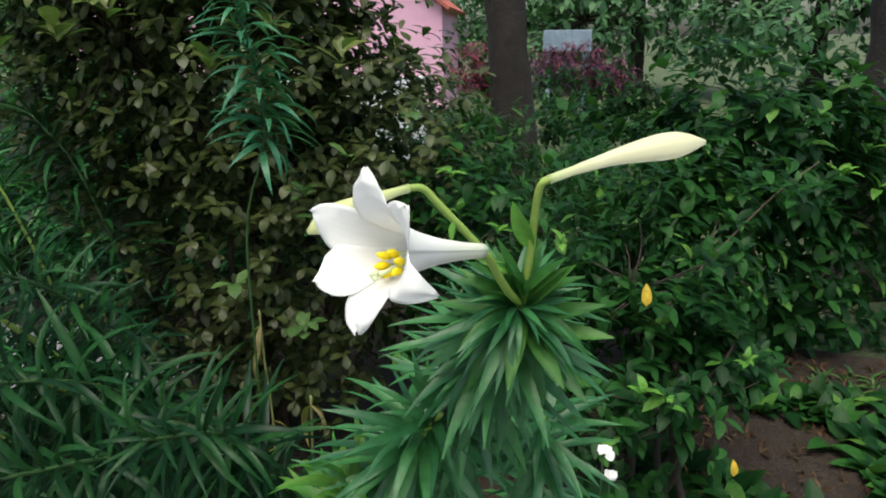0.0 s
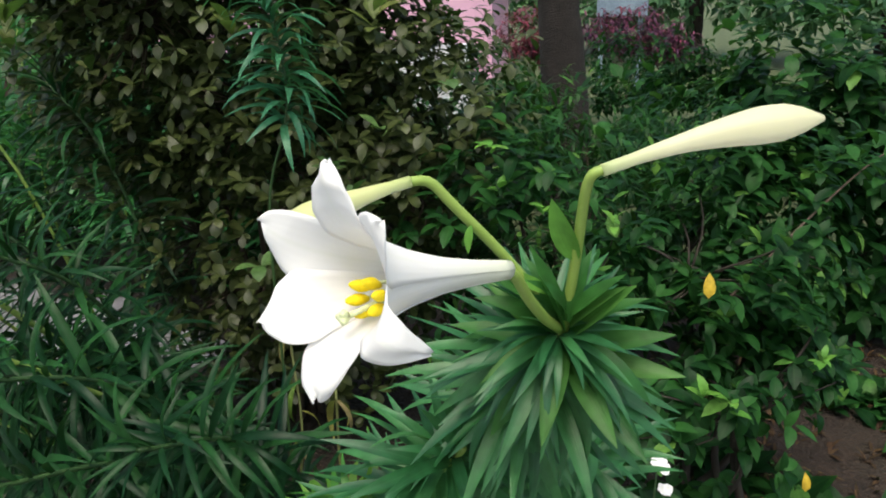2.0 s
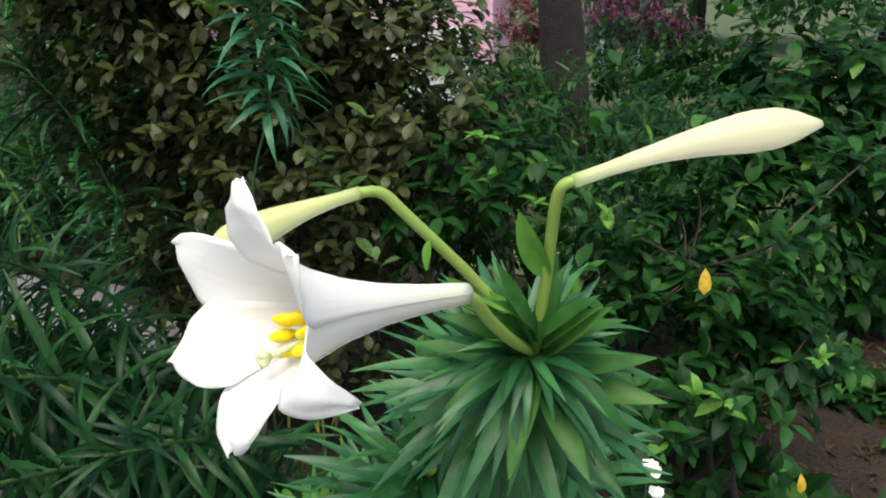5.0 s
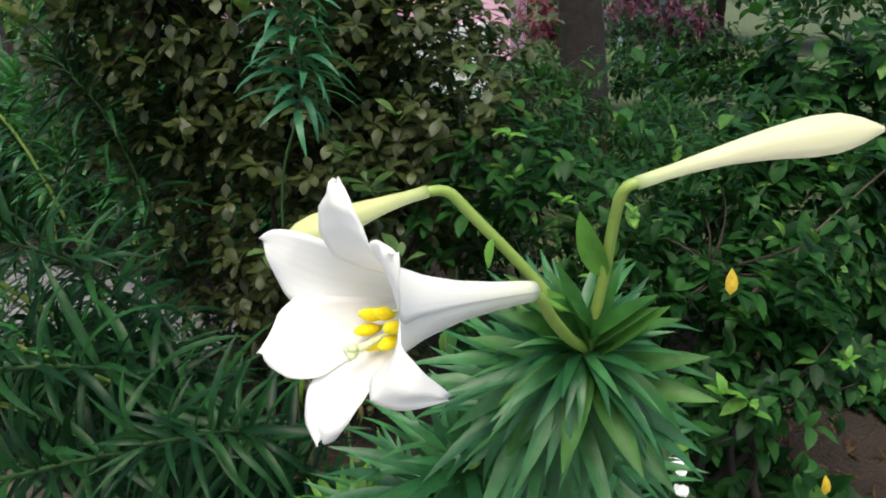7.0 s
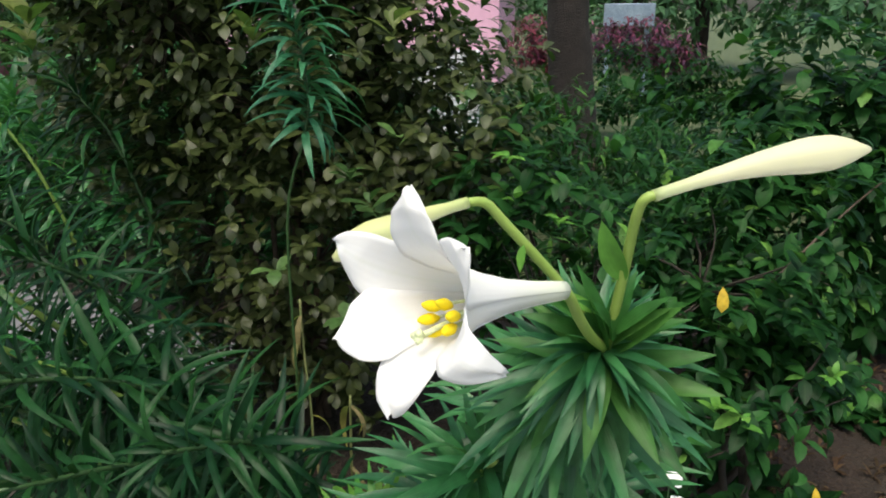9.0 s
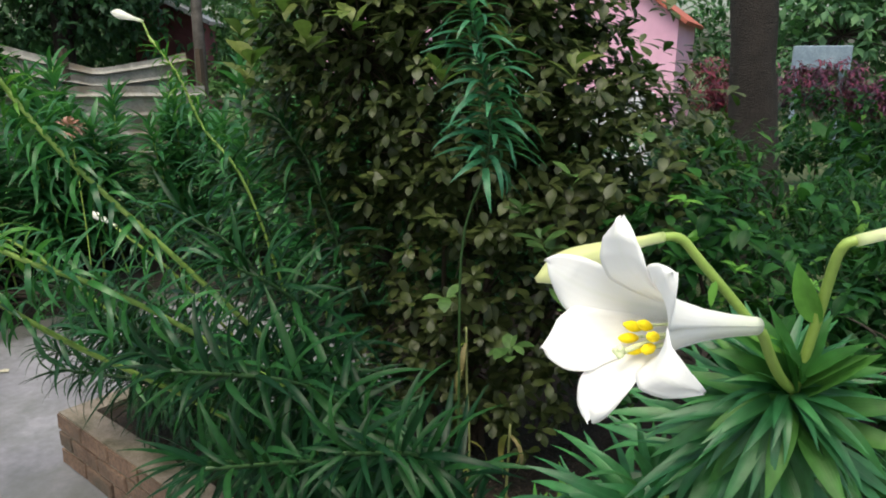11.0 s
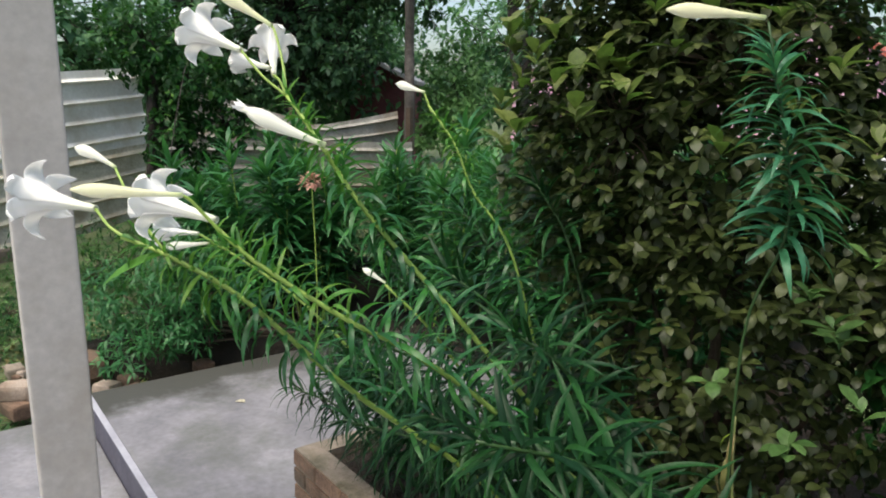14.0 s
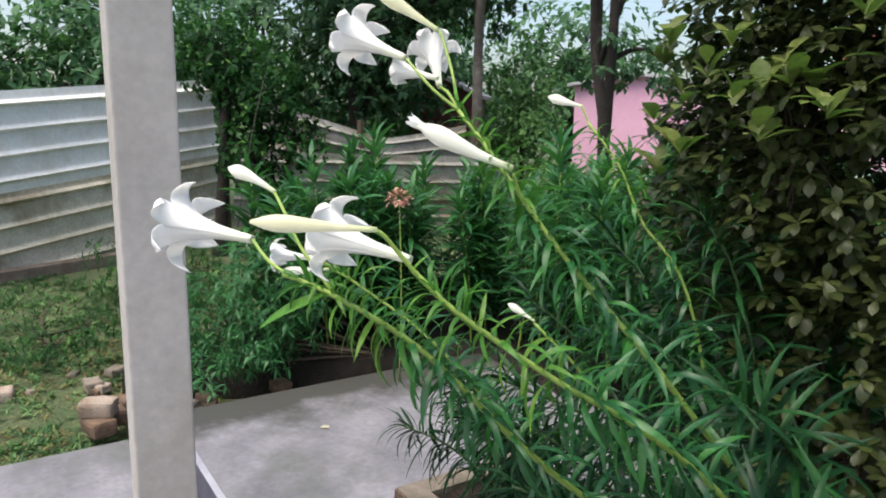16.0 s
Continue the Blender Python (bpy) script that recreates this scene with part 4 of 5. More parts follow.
def shrub(name, label, root, blobs, n, per, size, templates, mat, seed, category="shrub", parts=0, stems=5, near=None, young=None, inner=0.25, bark=TWIG, gap=-1.0, clear=None):
    """A bush: stems from the root, twigs to points inside the blobs (centre, radii), rosettes of leaves at the ends."""
    rng = random.Random(seed)
    ob = empty(name, root, label, category)
    inv = Matrix.Translation(-ob.location)
    root = Vector(root)
    tips, segs, forks = [], [], []
    for i in range(stems):
        c, r = blobs[i % len(blobs)]
        f = root.lerp(Vector(c), 0.8) + Vector((rng.uniform(-0.4, 0.4) * r[0], rng.uniform(-0.4, 0.4) * r[1], 0))
        a = root + Vector((rng.uniform(-.09, .09), rng.uniform(-.09, .09), 0))
        m = a.lerp(f, 0.5) + Vector((rng.uniform(-.06, .06), rng.uniform(-.06, .06), 0))
        child("stem", mesh_of("stem", *tube(curve_points([a, m, f], 10), np.linspace(0.014, 0.007, 10), 8), bark), ob, inv)
        forks += [m, f]
    weight = [r[0] * r[1] + r[1] * r[2] + r[0] * r[2] for c, r in blobs]
    for i in range(n):
        c, r = rng.choices(blobs, weight)[0]
        d = Vector((rng.gauss(0, 1), rng.gauss(0, 1), rng.gauss(0, 1))).normalized()
        k = rng.uniform(inner, 1.0) ** 0.5 * (1 + 0.22 * noise.noise(d * 2.5 + Vector(c)))
        p = Vector(c) + Vector((d.x * r[0], d.y * r[1], d.z * r[2])) * k
        if p.z < root.z + 0.03 or noise.noise(p * 3.2 + Vector((seed, 0, 0))) < gap:
            continue
        if clear and abs(p.x - clear[0]) < 0.16 and abs(p.z - clear[2]) < 0.16 and p.y < clear[1] + 0.02:
            continue
        tips.append((p, d * 0.7 + Vector((0, 0, 0.6))))
        f = min(forks, key=lambda q: (q - p).length)
        if i % 4 == 0 and (f - p).length < 0.32:
            segs.append((tuple(f.lerp(p, 0.1)), tuple(p), 0.004, 0.0018))
    tw = child("twig", mesh_of("twig", *limb_mesh(segs, 5), bark), ob, inv)
    tw["kind"] = "stuff"
    for spots, ymat, ysize in young or []:
        ymesh = [mesh_of("young_leaf", *t[:2], ymat, t[2]) for t in templates]
        for k, m in spread_leaves([(Vector(p), Vector((0, -0.2, 1))) for p in spots], 6, ysize, rng, templates, 0.5, (15, 65)):
            child("young_leaf", ymesh[k], ob, inv @ m, "pale young leaf")
    poses = spread_leaves(tips, per, size, rng, templates)
    if parts and near is not None:
        poses.sort(key=lambda q: (q[1].translation - Vector(near)).length)
        meshes = [mesh_of("leaf", *t[:2], mat, t[2]) for t in templates]
        for k, m in poses[:parts]:
            child("leaf", meshes[k], ob, inv @ m)
        poses = poses[parts:]
    fol = child("foliage", scatter_mesh("foliage", templates, poses, mat), ob, inv)
    fol["kind"] = "stuff"
    return ob, inv


shrub("shrub", "dense dark shrub with small blunt olive leaves", (-0.65, 2.5, 0.2),
      [((-0.6, 2.45, 0.95), (0.62, 0.45, 0.7)), ((-0.7, 2.5, 1.6), (0.72, 0.5, 0.6)), ((-0.2, 2.5, 1.29), (0.42, 0.4, 0.44)), ((-0.75, 2.5, 2.15), (0.6, 0.45, 0.5)), ((-1.1, 2.5, 1.45), (0.42, 0.4, 0.5)), ((-1.02, 2.5, 1.95), (0.42, 0.4, 0.5)), ((-0.85, 2.6, 2.5), (0.7, 0.45, 0.5)), ((-0.4, 2.5, 1.74), (0.2, 0.3, 0.2))],
      5700, 6, 0.053, OVAL, SHRUB_LEAF, 61, parts=300, stems=11, near=(-0.4, 1.5, 1.3),
      young=[([(-0.957, 2.012, 1.8), (-0.9, 2.05, 1.83), (-0.859, 2.094, 1.83), (-0.691, 2.151, 1.69), (-1.017, 1.99, 1.77), (-0.93, 2.1, 1.86), (-0.45, 2.12, 1.95), (-1.2, 2.1, 1.78), (-1.3, 2.15, 1.7), (-0.6, 2.1, 1.98), (-0.75, 2.05, 1.95), (-1.05, 2.05, 1.92), (-1.25, 2.1, 1.95), (-0.3, 2.12, 1.8), (-1.15, 2.0, 1.62), (-0.55, 2.05, 1.6), (-1.35, 2.3, 1.88), (-0.8, 2.0, 1.75), (-0.95, 2.0, 1.68), (-1.1, 2.02, 1.85), (-0.7, 2.08, 1.87), (-0.4, 2.15, 1.7), (-1.28, 2.15, 1.58), (-0.2, 2.15, 1.62), (-0.65, 2.12, 2.1), (-0.9, 2.1, 2.05), (-1.15, 2.15, 2.1)], SHRUB_YOUNG, 0.09), ([(-0.223, 2.017, 1.127), (-0.158, 2.004, 0.968), (-0.297, 2.025, 1.239), (-0.236, 1.992, 1.173), (-0.5, 1.96, 0.99), (-0.3, 1.95, 0.867), (-0.185, 2.1, 1.322), (0.0, 2.1, 1.45)], ROUND_LEAF, 0.07)])
shrub("shrub", "low green shrub with pointed leaves over bare soil", (0.75, 2.1, 0.2),
      [((0.55, 1.95, 0.75), (0.4, 0.3, 0.42)), ((0.85, 2.2, 0.7), (0.25, 0.3, 0.32)), ((0.2, 2.2, 0.95), (0.42, 0.3, 0.45)), ((0.8, 2.35, 1.05), (0.5, 0.3, 0.3))],
      1150, 6, 0.066, POINTED, GREEN_LEAF, 62, parts=280, stems=7, near=(0.6, 1.3, 0.9), bark=TWIG_DARK, inner=0.1, gap=-0.08, clear=(0.615, 1.871, 1.0),
      young=[([(0.115, 2.01, 1.298), (0.14, 2.0, 1.2), (0.25, 1.95, 1.16), (0.62, 1.75, 0.8), (0.67, 1.72, 0.79), (0.9, 1.88, 0.84), (0.42, 2.0, 1.12)], BRIGHT_LEAF, 0.045)])
shrub("shrub", "soft green bush behind the lilies", (0.3, 2.95, 0.1),
      [((0.25, 2.9, 0.9), (0.55, 0.35, 0.5)), ((-0.05, 3.1, 1.0), (0.5, 0.35, 0.45)), ((0.7, 3.0, 0.85), (0.5, 0.35, 0.45))],
      900, 6, 0.085, NARROW, GREEN_LEAF, 66, stems=7, bark=TWIG_DARK, gap=-0.1)
shrub("shrub", "tall green shrub with drooping pointed leaves", (1.6, 3.6, 0.1),
      [((1.3, 3.4, 1.15), (0.8, 0.45, 0.5)), ((1.5, 3.6, 1.05), (0.6, 0.5, 0.45)), ((0.9, 3.1, 0.85), (0.5, 0.35, 0.45)), ((2.2, 3.9, 0.95), (0.6, 0.4, 0.4)), ((1.5, 3.4, 0.6), (0.6, 0.3, 0.42))],
      1550, 6, 0.1, POINTED, GREEN_LEAF, 63, stems=9, bark=TWIG_DARK, gap=-0.1, young=[([(1.75, 3.25, 1.2), (1.8, 3.2, 1.05), (1.6, 3.1, 1.12)], BRIGHT_LEAF, 0.08)])
shrub("shrub", "narrow-leaved green bush at the end of the patio", (-4.0, 3.6, 0.0),
      [((-4.4, 2.95, 0.5), (0.4, 0.45, 0.5)), ((-4.6, 3.5, 0.6), (0.5, 0.5, 0.55)), ((-4.9, 2.7, 0.3), (0.4, 0.4, 0.35)), ((-4.3, 2.75, 0.22), (0.25, 0.3, 0.3)), ((-4.35, 2.4, 0.08), (0.22, 0.22, 0.25))],
      1100, 6, 0.085, NARROW, LILY_BACK, 64, stems=9)


def tree(name, label, root, r, height, crown, n, seed, lean=(0, 0), leafsize=0.16, mat=TREE_LEAF, templates=FAR, fork=None, bark=BARK, crook=0.0):
    rng = random.Random(seed)
    ob = empty(name, root, label, "tree")
    inv = Matrix.Translation(-ob.location)
    x, y, z = root
    ctrl = [(x, y, z - 0.1), (x + lean[0] * 0.3, y + lean[1] * 0.3, z + height * 0.3), (x + lean[0] * 0.7, y + lean[1] * 0.7, z + height * 0.7), (x + lean[0], y + lean[1], z + height)]
    ctrl = [(a + crook * math.sin(2.7 * i), c + crook * math.cos(3.1 * i), d) for i, (a, c, d) in enumerate(curve_points(ctrl, 8))]
    pts = curve_points(ctrl, 24)
    rad = np.linspace(r, r * 0.55, 24)
    rad[0], rad[1] = r * 1.35, r * 1.15
    V, F = tube(pts, rad, 18)
    for i in range(len(V)):
        q = Vector(V[i])
        V[i] += np.array(noise.noise_vector(q * 4)) * r * 0.12
    child("trunk", mesh_of("trunk", V, F, bark), ob, inv)
    if fork:
        fp = curve_points([pts[8], pts[8] * 0.5 + np.array(fork) * 0.5 + np.array((0.05, 0, 0.1)), np.array(fork)], 14)
        child("limb", mesh_of("limb", *tube(fp, np.linspace(r * 0.8, r * 0.5, 14), 12), bark), ob, inv)
    tips, segs = [], []
    for c, rr in crown:
        m = (Vector(pts[12]) + Vector(c)) / 2 + Vector((0, 0, 0.2))
        child("limb", mesh_of("limb", *tube(curve_points([pts[12], m, c], 10), np.linspace(r * 0.5, r * 0.12, 10), 8), bark), ob, inv)
    weight = [rr[0] * rr[1] + rr[1] * rr[2] + rr[0] * rr[2] for c, rr in crown]
    for i in range(n):
        c, rr = rng.choices(crown, weight)[0]
        d = Vector((rng.gauss(0, 1), rng.gauss(0, 1), rng.gauss(0, 1))).normalized()
        k = rng.uniform(0.15, 1.0) ** 0.45 * (1 + 0.35 * noise.noise(d * 2 + Vector(c)))
        p = Vector(c) + Vector((d.x * rr[0], d.y * rr[1], d.z * rr[2])) * k
        tips.append((p, d + Vector((0, 0, 0.3))))
        if i % 12 == 0:
            segs.append((tuple(Vector(c)), tuple(p), r * 0.1, r * 0.03))
    tw = child("twig", mesh_of("twig", *limb_mesh(segs, 5), bark), ob, inv)
    tw["kind"] = "stuff"
    cr = child("crown", scatter_mesh("crown", templates, spread_leaves(tips, 6, leafsize, rng, templates), mat), ob, inv)
    cr["kind"] = "stuff"
    return ob


FAR_LEAF = leaf_material("far_tree_leaf", [(0.0, (0.045, 0.12, 0.06)), (0.5, (0.075, 0.18, 0.085)), (1.0, (0.12, 0.25, 0.1))], 0.55, 0.35, 0.1)
LIGHT_LEAF = leaf_material("light_tree_leaf", [(0.0, (0.07, 0.17, 0.05)), (0.5, (0.12, 0.25, 0.08)), (1.0, (0.18, 0.33, 0.12))], 0.5, 0.35, 0.1)

tree("tree", "dark tree trunk with a high leafy crown", (0.35, 6.4, 0), 0.21, 4.2, [((0.4, 7.4, 5.2), (2.5, 2, 1.2))], 500, 71, (-0.42, 0))
tree("tree", "thick dark trunk among the shrubs", (2.68, 5.1, 0), 0.24, 3.8, [((3.4, 5.4, 4.9), (2.0, 2, 1.2))], 400, 72, (0.05, 0))
# a forked tree behind the patio planting
tree("tree", "slim forked tree with a sparse crown", (-3.75, 6.5, 0.0), 0.07, 4.2, [((-4.2, 6.8, 4.6), (1.6, 1.4, 0.9)), ((-3.2, 6.8, 4.3), (1.0, 1.2, 0.8)), ((-4.1, 6.8, 2.35), (0.75, 0.7, 0.38)), ((-3.35, 6.9, 2.2), (0.6, 0.6, 0.35))], 380, 73, (-0.5, 0.1), 0.13, TREE_LEAF, FAR, (-3.95, 6.6, 4.0), BARK, 0.06)
tree("tree", "pale slim trunk with a dark crown", (-7.5, 8.9, 0.0), 0.1, 4.5, [((-8.0, 9.4, 4.6), (1.6, 1.5, 1.3))], 420, 74, (0.1, 0.0), 0.16, bark=BARK_PALE, crook=0.05)
tree("tree", "tall dark dense tree behind the fence", (-9.9, 8.6, 0.1), 0.2, 3.2, [((-9.9, 8.6, 3.3), (1.5, 1.5, 1.7)), ((-9.0, 8.9, 2.6), (1.0, 1.0, 1.0)), ((-9.6, 8.0, 4.6), (1.4, 1.4, 1.2)), ((-8.4, 9.6, 4.2), (1.2, 1.1, 1.2))], 2200, 75, leafsize=0.15)
tree("tree", "young light green tree", (-7.5, 10.2, 0.1), 0.06, 2.3, [((-7.5, 10.2, 2.1), (0.75, 0.7, 0.85)), ((-7.1, 10.0, 1.4), (0.6, 0.6, 0.7)), ((-8.0, 9.9, 1.2), (0.5, 0.5, 0.55))], 520, 76, leafsize=0.13, mat=LIGHT_LEAF)
tree("tree", "leafy climber tree grown into the fence", (-8.1, 4.75, 0.1), 0.09, 2.0, [((-7.8, 5.2, 2.05), (0.7, 0.6, 0.55)), ((-8.2, 4.9, 2.5), (0.7, 0.6, 0.6)), ((-7.5, 5.5, 1.5), (0.45, 0.4, 0.4)), ((-7.75, 4.95, 1.35), (0.4, 0.4, 0.5)), ((-7.7, 5.3, 0.95), (0.35, 0.35, 0.4))], 640, 77, (0.15, 0.1), 0.12, GREEN_LEAF)
for k, (x, y, h) in enumerate([(-12, 5.5, 3.2), (-13.0, 2.5, 2.8), (-12.5, 8.5, 3.6), (-11.5, 11.5, 3.8), (-14, -0.5, 3.0), (-13, -4, 3.0)]):
    tree("tree", "broad green tree behind the fence", (x, y, 0.1), 0.2, 2.2, [((x, y, h), (1.9, 1.9, 1.6)), ((x + 0.9, y - 0.8, 2.2), (1.4, 1.4, 1.3)), ((x + 1.2, y + 0.8, 2.1), (1.2, 1.2, 1.2))], 850, 80 + k, leafsize=0.21, mat=FAR_LEAF)
for k, (x, y, h) in enumerate([(3.5, 21, 4.5), (7.5, 19, 4.5), (12, 18, 5), (-4.5, 23, 4.6), (-12, 19, 3.4), (-16, 16, 5), (1.2, 24, 4.2)]):
    tree("tree", "distant broad green tree in the open", (x, y, 0.1), 0.25, 3, [((x, y, h), (2.8, 2.2, 2.2)), ((x + 1.6, y - 1, 2.2), (2.0, 1.5, 1.7)), ((x - 1.6, y - 1, 2.0), (2.0, 1.5, 1.6))], 700, 90 + k, leafsize=0.32, mat=FAR_LEAF)


def row_bush(name, label, at, r, n, seed, mat, leafsize, templates=FAR):
    shrub(name, label, (at[0], at[1], 0.0), [(at, r), ((at[0] + r[0] * 0.6, at[1], at[2] * 0.8), tuple(q * 0.7 for q in r))], n, 6, leafsize, templates, mat, seed, stems=4)


row_bush("shrub", "red-leaved ornamental shrub by the house", (-0.4, 11.7, 1.2), (0.5, 0.5, 0.38), 200, 101, RED_LEAF, 0.16, NARROW)
row_bush("shrub", "purple-red ornamental shrub beyond the trunk", (1.15, 12.0, 1.2), (0.9, 0.5, 0.38), 380, 102, PURPLE_LEAF, 0.16, NARROW)
row_bush("shrub", "rounded clipped green garden bush", (-0.55, 6.5, 0.75), (0.8, 0.6, 0.55), 420, 103, GREEN_LEAF, 0.1)
row_bush("shrub", "green bush under the trees", (1.9, 7.0, 0.5), (1.2, 0.7, 0.5), 420, 104, GREEN_LEAF, 0.11)
row_bush("shrub", "green bush under the thick trunk", (3.4, 4.6, 0.6), (0.9, 0.6, 0.6), 420, 105, GREEN_LEAF, 0.1)
row_bush("shrub", "green bush before the red shrubs", (1.0, 9.6, 0.8), (1.3, 0.5, 0.55), 480, 111, GREEN_LEAF, 0.12)
row_bush("shrub", "dense green bush at the trunk foot", (0.45, 5.5, 0.75), (0.75, 0.4, 0.45), 420, 112, GREEN_LEAF, 0.1, NARROW)
row_bush("shrub", "soft green bush before the pink house", (-3.5, 13.0, 0.7), (1.0, 0.5, 0.6), 380, 113, TREE_LEAF, 0.14)
row_bush("shrub", "green weeds by the fence foot", (-6.9, 3.4, 0.3), (0.8, 0.8, 0.35), 320, 106, GREEN_LEAF, 0.08, NARROW)
row_bush("shrub", "low leafy weeds on the bare ground", (-6.3, 2.1, 0.1), (0.9, 0.7, 0.16), 300, 107, GREEN_LEAF, 0.06, NARROW)
row_bush("shrub", "green bush beside the patio planting", (-5.2, 4.6, 0.5), (0.8, 0.7, 0.5), 380, 108, GREEN_LEAF, 0.09, NARROW)
row_bush("shrub", "pale green bush beyond the planting", (-5.0, 8.2, 0.7), (1.3, 0.8, 0.7), 420, 109, LIGHT_LEAF, 0.11)
row_bush("shrub", "green bush beyond the dark shrub", (-2.6, 6.8, 0.7), (1.3, 0.8, 0.7), 420, 110, GREEN_LEAF, 0.11)


def back_lily(seed):
    """A lily of the rear planting, its leaves joined."""
    rng = random.Random(seed)
    h = rng.uniform(0.85, 1.15)
    ob = empty("lily", (0, 0, 0), "leafy green lily in the planting behind the patio", "lily", "lilies behind the patio")
    pts = curve_points([(0, 0, 0), (rng.uniform(-.05, .05), rng.uniform(-.08, .02), h * 0.5), (rng.uniform(-.12, .12), rng.uniform(-.2, .05), h)], 16)
    child("stem", mesh_of("stem", *tube(pts, np.linspace(0.006, 0.004, 16), 6), STEM), ob)
    f = child("foliage", scatter_mesh("foliage", LEAVES, stem_leaves(pts, 105, 0.22, 1.0, 1.5, rng, (30, 85), short_top=0.9, kinds=(6, 7, 8), sink=0.0), LILY_BACK), ob)
    f["kind"] = "stuff"
    return ob


def planting_front(x):
    return 3.1 + (x + 4.27) * 1.28 if x < -3.46 else 4.14 - 0.35 * (x + 3.46)


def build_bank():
    """Low soil bank, blackened as shade under the rear lilies, its foot on the patio's edge."""
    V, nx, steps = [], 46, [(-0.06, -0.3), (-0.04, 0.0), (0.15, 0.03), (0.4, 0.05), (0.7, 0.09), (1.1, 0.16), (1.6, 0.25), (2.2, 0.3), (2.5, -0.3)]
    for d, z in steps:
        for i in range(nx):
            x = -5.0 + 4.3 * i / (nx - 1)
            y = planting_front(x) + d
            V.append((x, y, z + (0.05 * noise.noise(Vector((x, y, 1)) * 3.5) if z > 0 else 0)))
    ob = new("planting_bank", mesh_of("planting_bank", V, grid_faces(len(steps), nx), SHADED_SOIL))
    tagged(ob, "bare soil bank coloured near-black as shade under the rear lilies", "soil", "", "structure")


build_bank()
PLANTED = random.Random(9)
KINDS = [back_lily(200 + k) for k in range(5)]
spots = []
while len(spots) < 150:
    x, y = PLANTED.uniform(-4.9, -0.9), PLANTED.uniform(3.0, 6.0)
    front = planting_front(x)
    if front + 0.05 < y < front + 1.9:
        spots.append((x, y))
for k, (x, y) in enumerate(spots):
    m = Matrix.Translation((x, y, 0.02)) @ Matrix.Rotation(PLANTED.uniform(0, 6.28), 4, "Z") @ Matrix.Scale(PLANTED.uniform(1.0, 1.25), 4)
    if k < 5:
        KINDS[k].matrix_basis = m
    else:
        copy_thing(KINDS[k % 5], m)

# ---------------------------------------------------------------- houses far off
def house(name, label, at, size, roof_h, wall, roof, turn=0):
    """Gable-ended house; its ridge runs along its own Y."""
    ob = empty(name, at, label, "house")
    ob.rotation_euler[2] = radians(turn)
    w, d, h = size
    bm = bmesh.new()
    v = [bm.verts.new(p) for y in (-d / 2, d / 2) for p in ((-w / 2, y, 0), (w / 2, y, 0), (w / 2, y, h), (0, y, h + roof_h), (-w / 2, y, h))]
    bm.faces.new(v[:5][::-1])
    bm.faces.new(v[5:])
    for i in range(5):
        bm.faces.new((v[i], v[(i + 1) % 5], v[5 + (i + 1) % 5], v[5 + i]))
    part("wall", bm, wall, ob)
    e, t = 0.18, 0.09
    for sgn in (-1, 1):
        bm = bmesh.new()
        run = math.hypot(w / 2, roof_h)
        m = Matrix.Translation((0, 0, h + roof_h)) @ Matrix.Rotation(sgn * math.atan2(roof_h, w / 2), 4, "Y")
        x0, x1 = (0.0, run + e) if sgn > 0 else (-run - e, 0.0)
        box(bm, x0, x1, -d / 2 - e, d / 2 + e, 0.01, t, m, 0.01)
        part("roof", bm, roof, ob)
    return ob


house("house", "pink rendered gabled house with a red roof edge", (-3.12, 18.0, 0), (3.5, 4, 2.28), 1.3, PINK, ROOF_RED)
house("house", "pink rendered building beyond the garden trees", (-9.1, 18.2, 0), (3.2, 4, 2.6), 0.2, PINK, GREY_ROOF, 20)
SHED = plain_material("maroon_board", (0.12, 0.03, 0.04), (0.2, 0.06, 0.07), 5, 0.7, 0.3, 0.005)
house("shed", "small maroon shed with a grey sheet roof", (-10.1, 11.3, 0), (1.2, 1.4, 2.2), 0.3, SHED, GREY_ROOF, 30)
bm = bmesh.new()
box(bm, -3.0, -0.95, 9.6, 9.75, -0.1, 1.15, None, 0.015)
me = bpy.data.meshes.new("low_wall")
bm.to_mesh(me)
me.materials.append(WHITE_WALL)
tagged(new("garden_wall", me), "low white rendered garden wall", "wall", "", "structure")
BLUE = plain_material("blue_board", (0.16, 0.22, 0.3), (0.26, 0.34, 0.42), 5, 0.6, 0.2, 0.003)
bm = bmesh.new()
box(bm, 0.72, 1.6, 13.9, 14.0, 1.35, 1.74, None, 0.02)
for x in (0.78, 1.45):
    box(bm, x, x + 0.08, 14.0, 14.08, -0.1, 1.5)
me = bpy.data.meshes.new("board")
bm.to_mesh(me)
me.materials.append(BLUE)
tagged(new("sign_board", me), "plain blue board on two posts", "board")

# ---------------------------------------------------------------- small things
YELLOW_LEAF = leaf_material("yellow_leaf", [(0.0, (0.55, 0.38, 0.03)), (1.0, (0.65, 0.45, 0.05))], 0.5, 0.3, 0.2, (0.5, 0.4, 0.1))


PALE_DRY = leaf_material("pale_dry_leaf", [(0.0, (0.4, 0.37, 0.28)), (1.0, (0.5, 0.46, 0.36))], 0.7, 0.1, 0.1, (0.4, 0.36, 0.28), 0.2)


def loose_leaf(at, ahead, up, size, label, mat):
    t = POINTED[1]
    ob = new("fallen_leaf", mesh_of("fallen_leaf", *t[:2], mat, t[2]))
    ob.matrix_world = basis(at, ahead, up, size)
    tagged(ob, label, "leaf")


